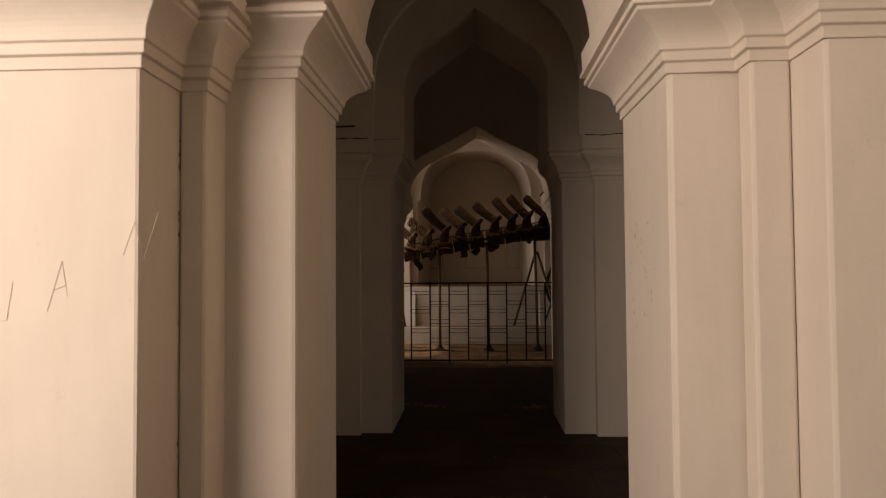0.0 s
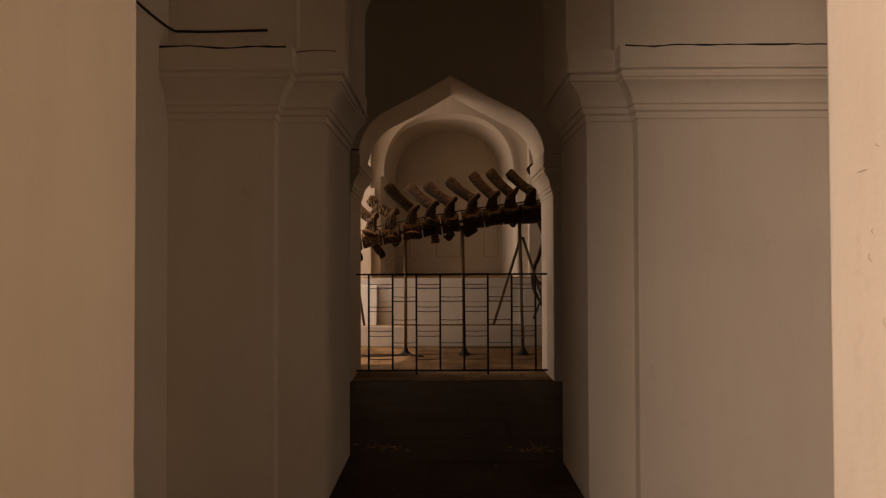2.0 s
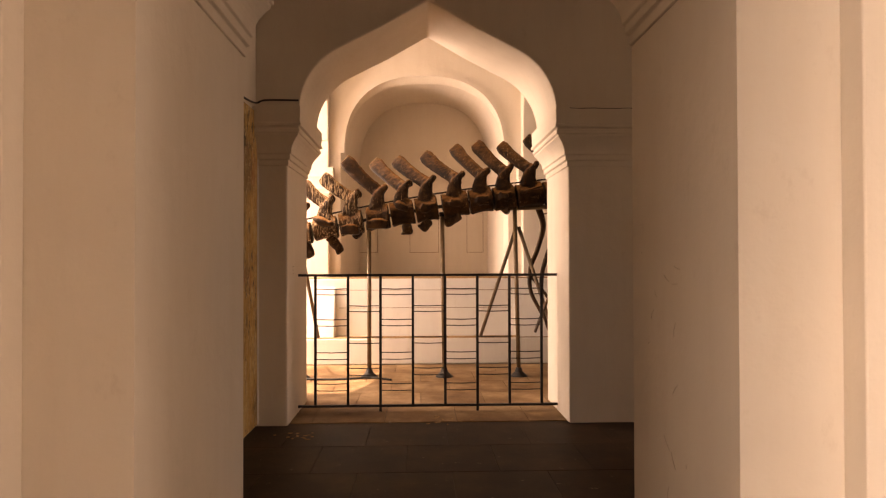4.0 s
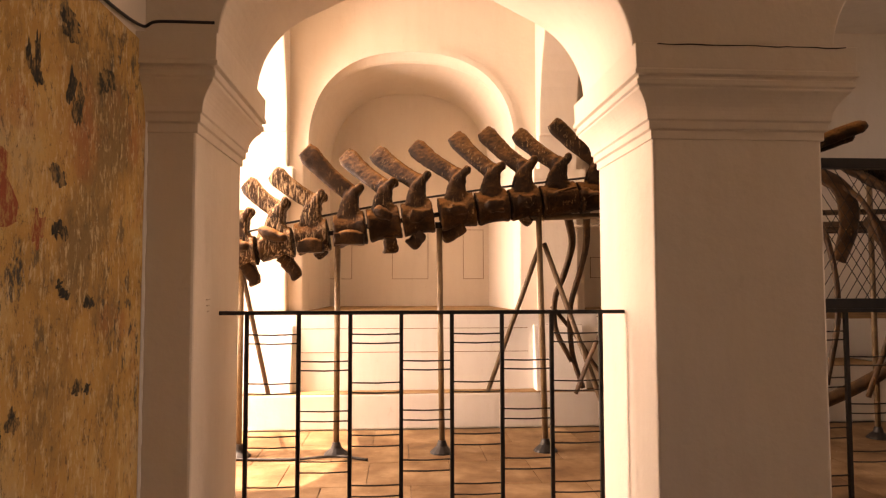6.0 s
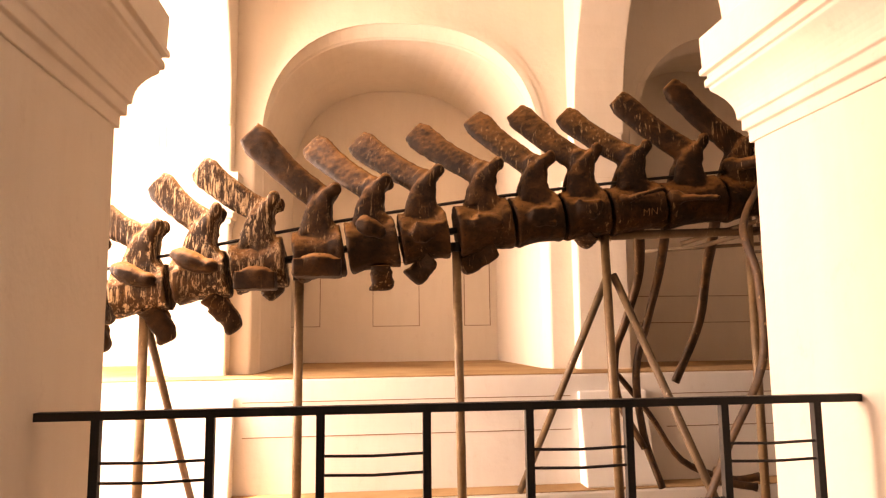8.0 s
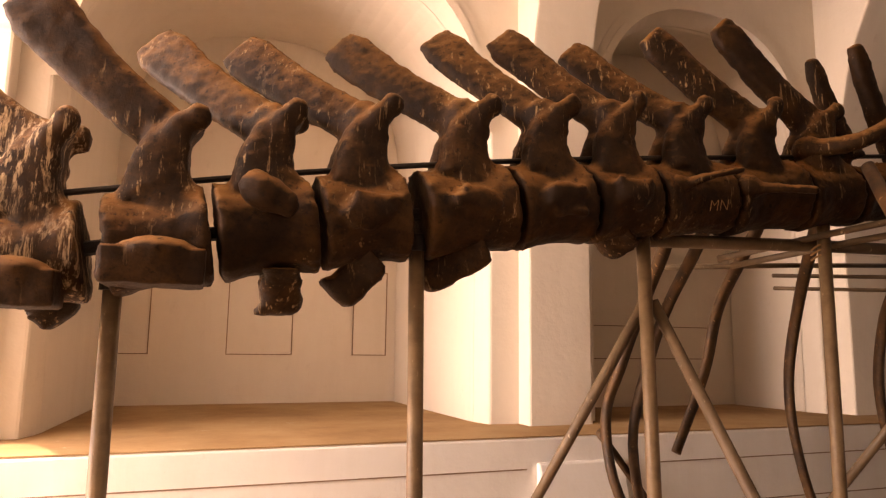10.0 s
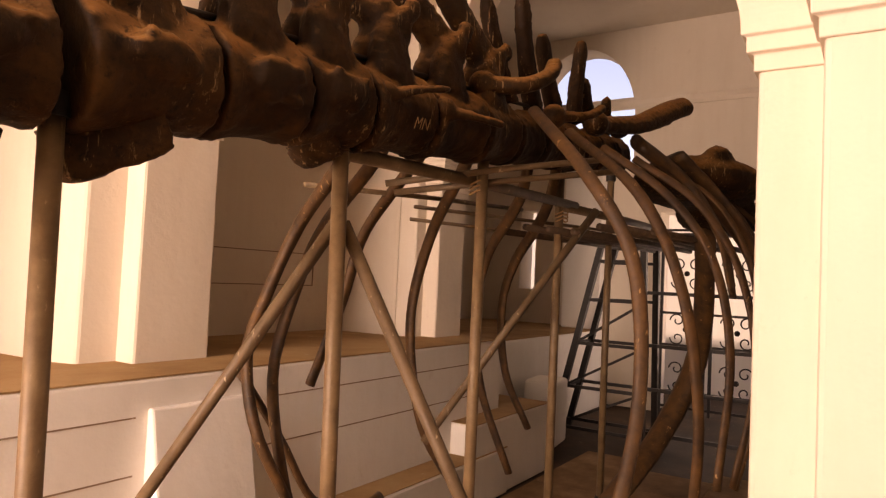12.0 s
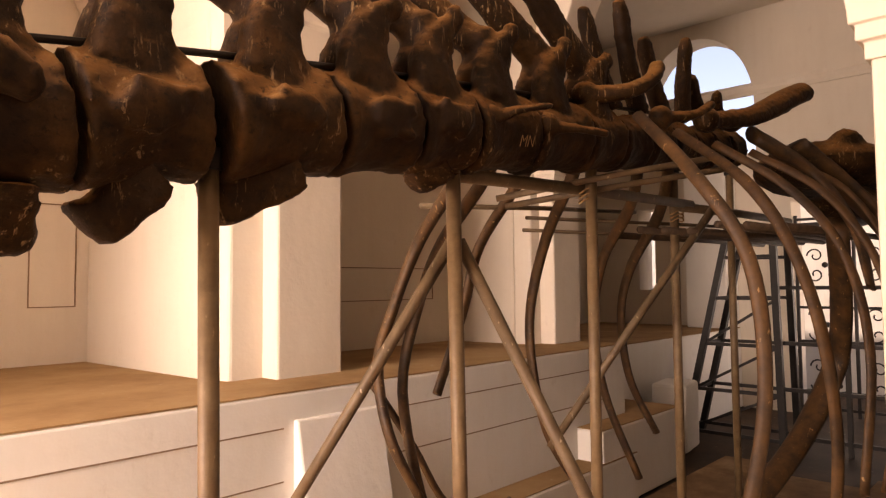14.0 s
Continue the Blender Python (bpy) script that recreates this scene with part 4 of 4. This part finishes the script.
# wire mesh above the neighbouring railing
mesh_screen = thing("wire_mesh_screen", "black steel frame filled with diamond wire mesh above the railing", "screen", at=(3.55, 9.72, 0))
for x in (-0.98, -0.25, 0.5, 1.05):
    part("upright", bar(bmesh.new(), (x, 0, 1.22), (x, 0, 2.1), 0.05), IRON, mesh_screen)
for z in (1.24, 2.08):
    part("crossbar", bar(bmesh.new(), (-1.12, 0, z), (1.12, 0, z), 0.06), IRON, mesh_screen)
bm = bmesh.new()
for k in range(-14, 40):
    for s in (-1, 1):
        a = -1.1 + k * 0.06
        x0, x1 = (a, a + 0.84 / 1.6) if s > 0 else (a + 0.84 / 1.6, a)
        z0, z1 = 1.25, 2.08
        pts = []
        for t in (0.0, 1.0):
            pts.append((x0 + (x1 - x0) * t, 0.01 * s * 0.4, z0 + (z1 - z0) * t))
        if max(x0, x1) < 1.1 and min(x0, x1) > -1.1:
            tube(pts, 0.0025, 4, bm)
wire = part("wire_mesh", bm, IRON, mesh_screen)
wire["kind"] = "stuff"


# incised panels in the recess, seams on the bench
def frame_line(name, x0, x1, y, z0, z1, label):
    bm = bmesh.new()
    w = 0.007
    for a in ((x0, x1, z0, z0 + w), (x0, x0 + w, z0, z1), (x1 - w, x1, z0, z1), (x0, x1, z1 - w, z1)):
        add_box(bm, a[0], a[1], y - 0.006, y + 0.002, a[2], a[3])
    return structure(part(name, bm, DIRT), label, "panel")


for k, (x0, x1) in enumerate(((-0.78, -0.38), (0.132, 0.60), (1.052, 1.32)), 1):
    frame_line("recess_panel_%d" % k, x0, x1, 14.538, 1.437, 2.08, "incised rectangular panel line in the plaster")
frame_line("recess_panel_4", 2.5, 3.75, 13.748, 1.44, 1.69, "incised rectangular panel line in the plaster")
for k, (x0, x1) in enumerate(((-0.75, 1.50), (2.2, 4.3)), 1):
    for z in (0.93, 0.70):
        structure(part("bench_seam", box(x0, x1, 12.497, 12.502, z, z + 0.006), DIRT), "dark joint across the whitewashed bench front", "trim")
def battered(x0, x1, top):
    """A buttress on the bench front, thin above and thick at its foot."""
    bm = bmesh.new()
    v = [bm.verts.new(p) for p in ((x0, 12.502, 0.332), (x1, 12.502, 0.332), (x1, 12.502, top), (x0, 12.502, top),
                                   (x0, 12.34, 0.332), (x1, 12.34, 0.332), (x1, 12.47, top), (x0, 12.47, top))]
    for f in ((0, 1, 2, 3), (4, 5, 6, 7), (0, 1, 5, 4), (1, 2, 6, 5), (2, 3, 7, 6), (3, 0, 4, 7)):
        bm.faces.new([v[k] for k in f])
    return bm


for nm, x0, x1, top in (("bench_pier_left", -1.40, -0.80, 0.97), ("bench_pier", 1.55, 2.05, 0.965)):
    structure(soften(part(nm, battered(x0, x1, top), WHITEWASH), 0.012), "battered whitewashed block on the bench front", "trim")


# long cracks over the capitals
def crack(name, x0, x1, y, z, seed, w=0.008):
    rnd = random.Random(seed)
    n = max(4, int((x1 - x0) / 0.05))
    bm = bmesh.new()
    rows = []
    for i in range(n + 1):
        x = x0 + (x1 - x0) * i / n
        zc = z + 0.012 * noise.noise(Vector((x * 4.0, seed, 0))) + rnd.uniform(-0.002, 0.002)
        h = w * (0.25 + 0.75 * rnd.random())
        rows.append([bm.verts.new((x, y + d, zc + e * h)) for d, e in ((0.004, -0.5), (-0.003, -0.4), (-0.003, 0.4), (0.004, 0.5))])
    for p, q in zip(rows, rows[1:]):
        for k in range(3):
            bm.faces.new((p[k], q[k], q[k + 1], p[k + 1]))
    return structure(part(name, bm, CRACK), "dark ragged crack in the plaster above the capital", "crack")


crack("crack_1", 1.24, 2.80, 5.168, 2.494, 3, 0.012)
crack("crack_2", -1.22, -0.55, 5.168, 2.494, 8, 0.012)
crack("crack_3", -0.66, -0.30, 5.258, 2.494, 5, 0.006)
crack("crack_4", 1.50, 2.48, 9.083, 2.553, 6, 0.006)


def cable(pts, r, label):
    ob = part("cable", tube(spline(pts, 30), r, 6), IRON, None, smooth=True)
    return tagged(ob, label, "cable")


cable([(-1.0, 6.38, 2.50), (-1.0, 7.5, 2.54), (-1.0, 8.5, 2.53), (-1.0, 9.05, 2.575), (-0.92, 9.07, 2.60), (-0.66, 9.07, 2.60)], 0.008, "thin dark cable clipped along the top of the mural")
cable([(-1.21, 3.2, 2.65), (-1.21, 4.4, 2.635), (-1.21, 5.2, 2.625), (-1.1, 5.283, 2.615), (-0.68, 5.283, 2.62)], 0.007, "thin dark cable along the wall above the capital")
cable([(-1.2, 11.25, 0.015), (-0.65, 11.2, 0.012), (-0.27, 11.24, 0.02), (-0.02, 11.15, 0.012)], 0.012, "dark cable lying on the floor by the pole foot")

# crumbs of fallen plaster on the dark floor
bm = bmesh.new()
rc = random.Random(4)
for cx, cy, n in ((-0.18, 6.55, 26), (0.92, 6.5, 34), (-0.6, 8.9, 14), (0.5, 9.35, 18)):
    for _ in range(n):
        blob(bm, (cx + rc.gauss(0, 0.10), cy + rc.gauss(0, 0.06), 0.001), (rc.uniform(0.006, 0.022), rc.uniform(0.005, 0.018), 0.003), 6)
crumbs = part("plaster_crumbs", bm, LEDGE)
tagged(crumbs, "small pale crumbs of plaster scattered on the dark floor", "crumbs", "", "stuff")

# porch: unseen side wall, added to shut out light from the right
structure(part("wall_porch", box(2.302, 2.6, -5, 2.25, 0, 4.8), PLASTER), "unseen plaster wall keeping light off the porch's right side", "wall")


# scratched marks and small damage on the plaster
def scratches(name, base, ux, uz, strokes, label, r=0.0007):
    bm = bmesh.new()
    b, u = Vector(base), Vector(ux)
    for pts in strokes:
        tube([b + u * a + Vector((0, 0, c)) for a, c in pts], r, 5, bm)
    ob = part(name, bm, SCRATCH)
    return structure(ob, label, "scratches")


rs = random.Random(5)


def random_strokes(n, w, h, size):
    out = []
    for _ in range(n):
        a, c = rs.uniform(0, w), rs.uniform(0, h)
        d, e = rs.uniform(-size, size), rs.uniform(-size, size)
        out.append([(a, c), (a + d * 0.5 + 0.006, c + e * 0.5), (a + d, c + e)])
    return out


letters = [[(0, 0), (0.02, 0.13)], [(0.0, 0.0), (-0.02, 0.0)], [(0.14, 0.03), (0.19, 0.2)], [(0.19, 0.2), (0.21, 0.08)], [(0.16, 0.1), (0.205, 0.12)],
           [(0.40, 0.22), (0.44, 0.33)], [(0.44, 0.33), (0.47, 0.2)], [(0.47, 0.2), (0.52, 0.36)]]
scratches("scratch_marks_1", (-1.25, 1.848, 1.22), (1, 0, 0), 1, letters, "thin letters scratched into the plaster")
scratches("scratch_marks_2", (-0.62, 2.352, 1.35), (1, 0, 0), 1, random_strokes(9, 0.14, 0.1, 0.05), "thin scratches in the plaster")
scratches("scratch_marks_3", (1.078, 2.5, 1.1), (0, 1, 0), 1, random_strokes(34, 0.42, 0.5, 0.028), "thin scratches on the arch jamb", 0.0007)
scratches("scratch_marks_4", (1.076, 5.7, 0.6), (0, 1, 0), 1, random_strokes(14, 0.4, 0.8, 0.05), "thin scratches on the arch jamb", 0.0009)
scratches("scratch_marks_5", (-0.773, 9.42, 1.22), (0, 1, 0), 1, [[(0, 0.06), (0.07, 0.062)], [(0.01, 0.03), (0.06, 0.03)], [(0.02, 0.0), (0.05, 0.0)]], "faint pencil writing on the arch jamb", 0.003)
scratches("scratch_marks_6", (1.75, 5.293, 1.4), (1, 0, 0), 1, random_strokes(8, 0.2, 0.1, 0.03), "thin scratches in the plaster")
bm = bmesh.new()
for _ in range(90):
    x, z = rs.choice((-0.695, -0.80)), rs.uniform(0.15, 2.05)
    blob(bm, (x + rs.uniform(-0.006, 0.006), 2.355 if x > -0.7 else 2.149, z), (rs.uniform(0.002, 0.005), 0.002, rs.uniform(0.003, 0.012)), 6)
structure(part("plaster_pits", bm, DIRT), "small dark pits along the plaster corner", "pits")

# initials scratched in a vertebra
cu = bpy.data.curves.new("initials", "FONT")
cu.body, cu.size, cu.extrude, cu.offset = "MN", 0.06, 0.001, -0.002
cu.materials.append(LEDGE)
txt = new("initials", cu)
txt.matrix_basis = pose(1.55, -0.137, axis(1.6) - 0.075, 112, -8, 4)
txt.parent, txt["label"] = skeleton, "pale initials scratched into the bone"


# floor slabs in staggered rows, along the way and in the hall
tile_mesh = {}
rt = random.Random(11)
for x0, x1, y0, y1, step, stone in ((-1.0, 2.6, 3.2, 9.15, 0.6, DIMMED_FLOOR), (-2.4, 5.4, 9.3, 12.27, 0.6, HALL_FLOOR)):
    row = 0
    y = y0
    while y < y1 - 0.05:
        d = min(step, y1 - y)
        x = x0 - (0.3 if row % 2 else 0)
        while x < x1:
            key = (round(d, 3), rt.randrange(3), stone.name)
            if key not in tile_mesh:
                bm = box(0.0015, step - 0.0015, 0.0015, d - 0.0015, -0.02, 0)
                bmesh.ops.bevel(bm, geom=[e for e in bm.edges if all(v.co.z > -0.001 for v in e.verts)], offset=0.002 + 0.001 * key[1], segments=1, affect="EDGES")
                me = bpy.data.meshes.new("tile")
                bm.to_mesh(me)
                bm.free()
                me.materials.append(stone)
                tile_mesh[key] = me
            t = new("tile", tile_mesh[key])
            t.location = (x, y, -0.001 * rt.random())
            t.parent = floor
            x += step
        y += step
        row += 1
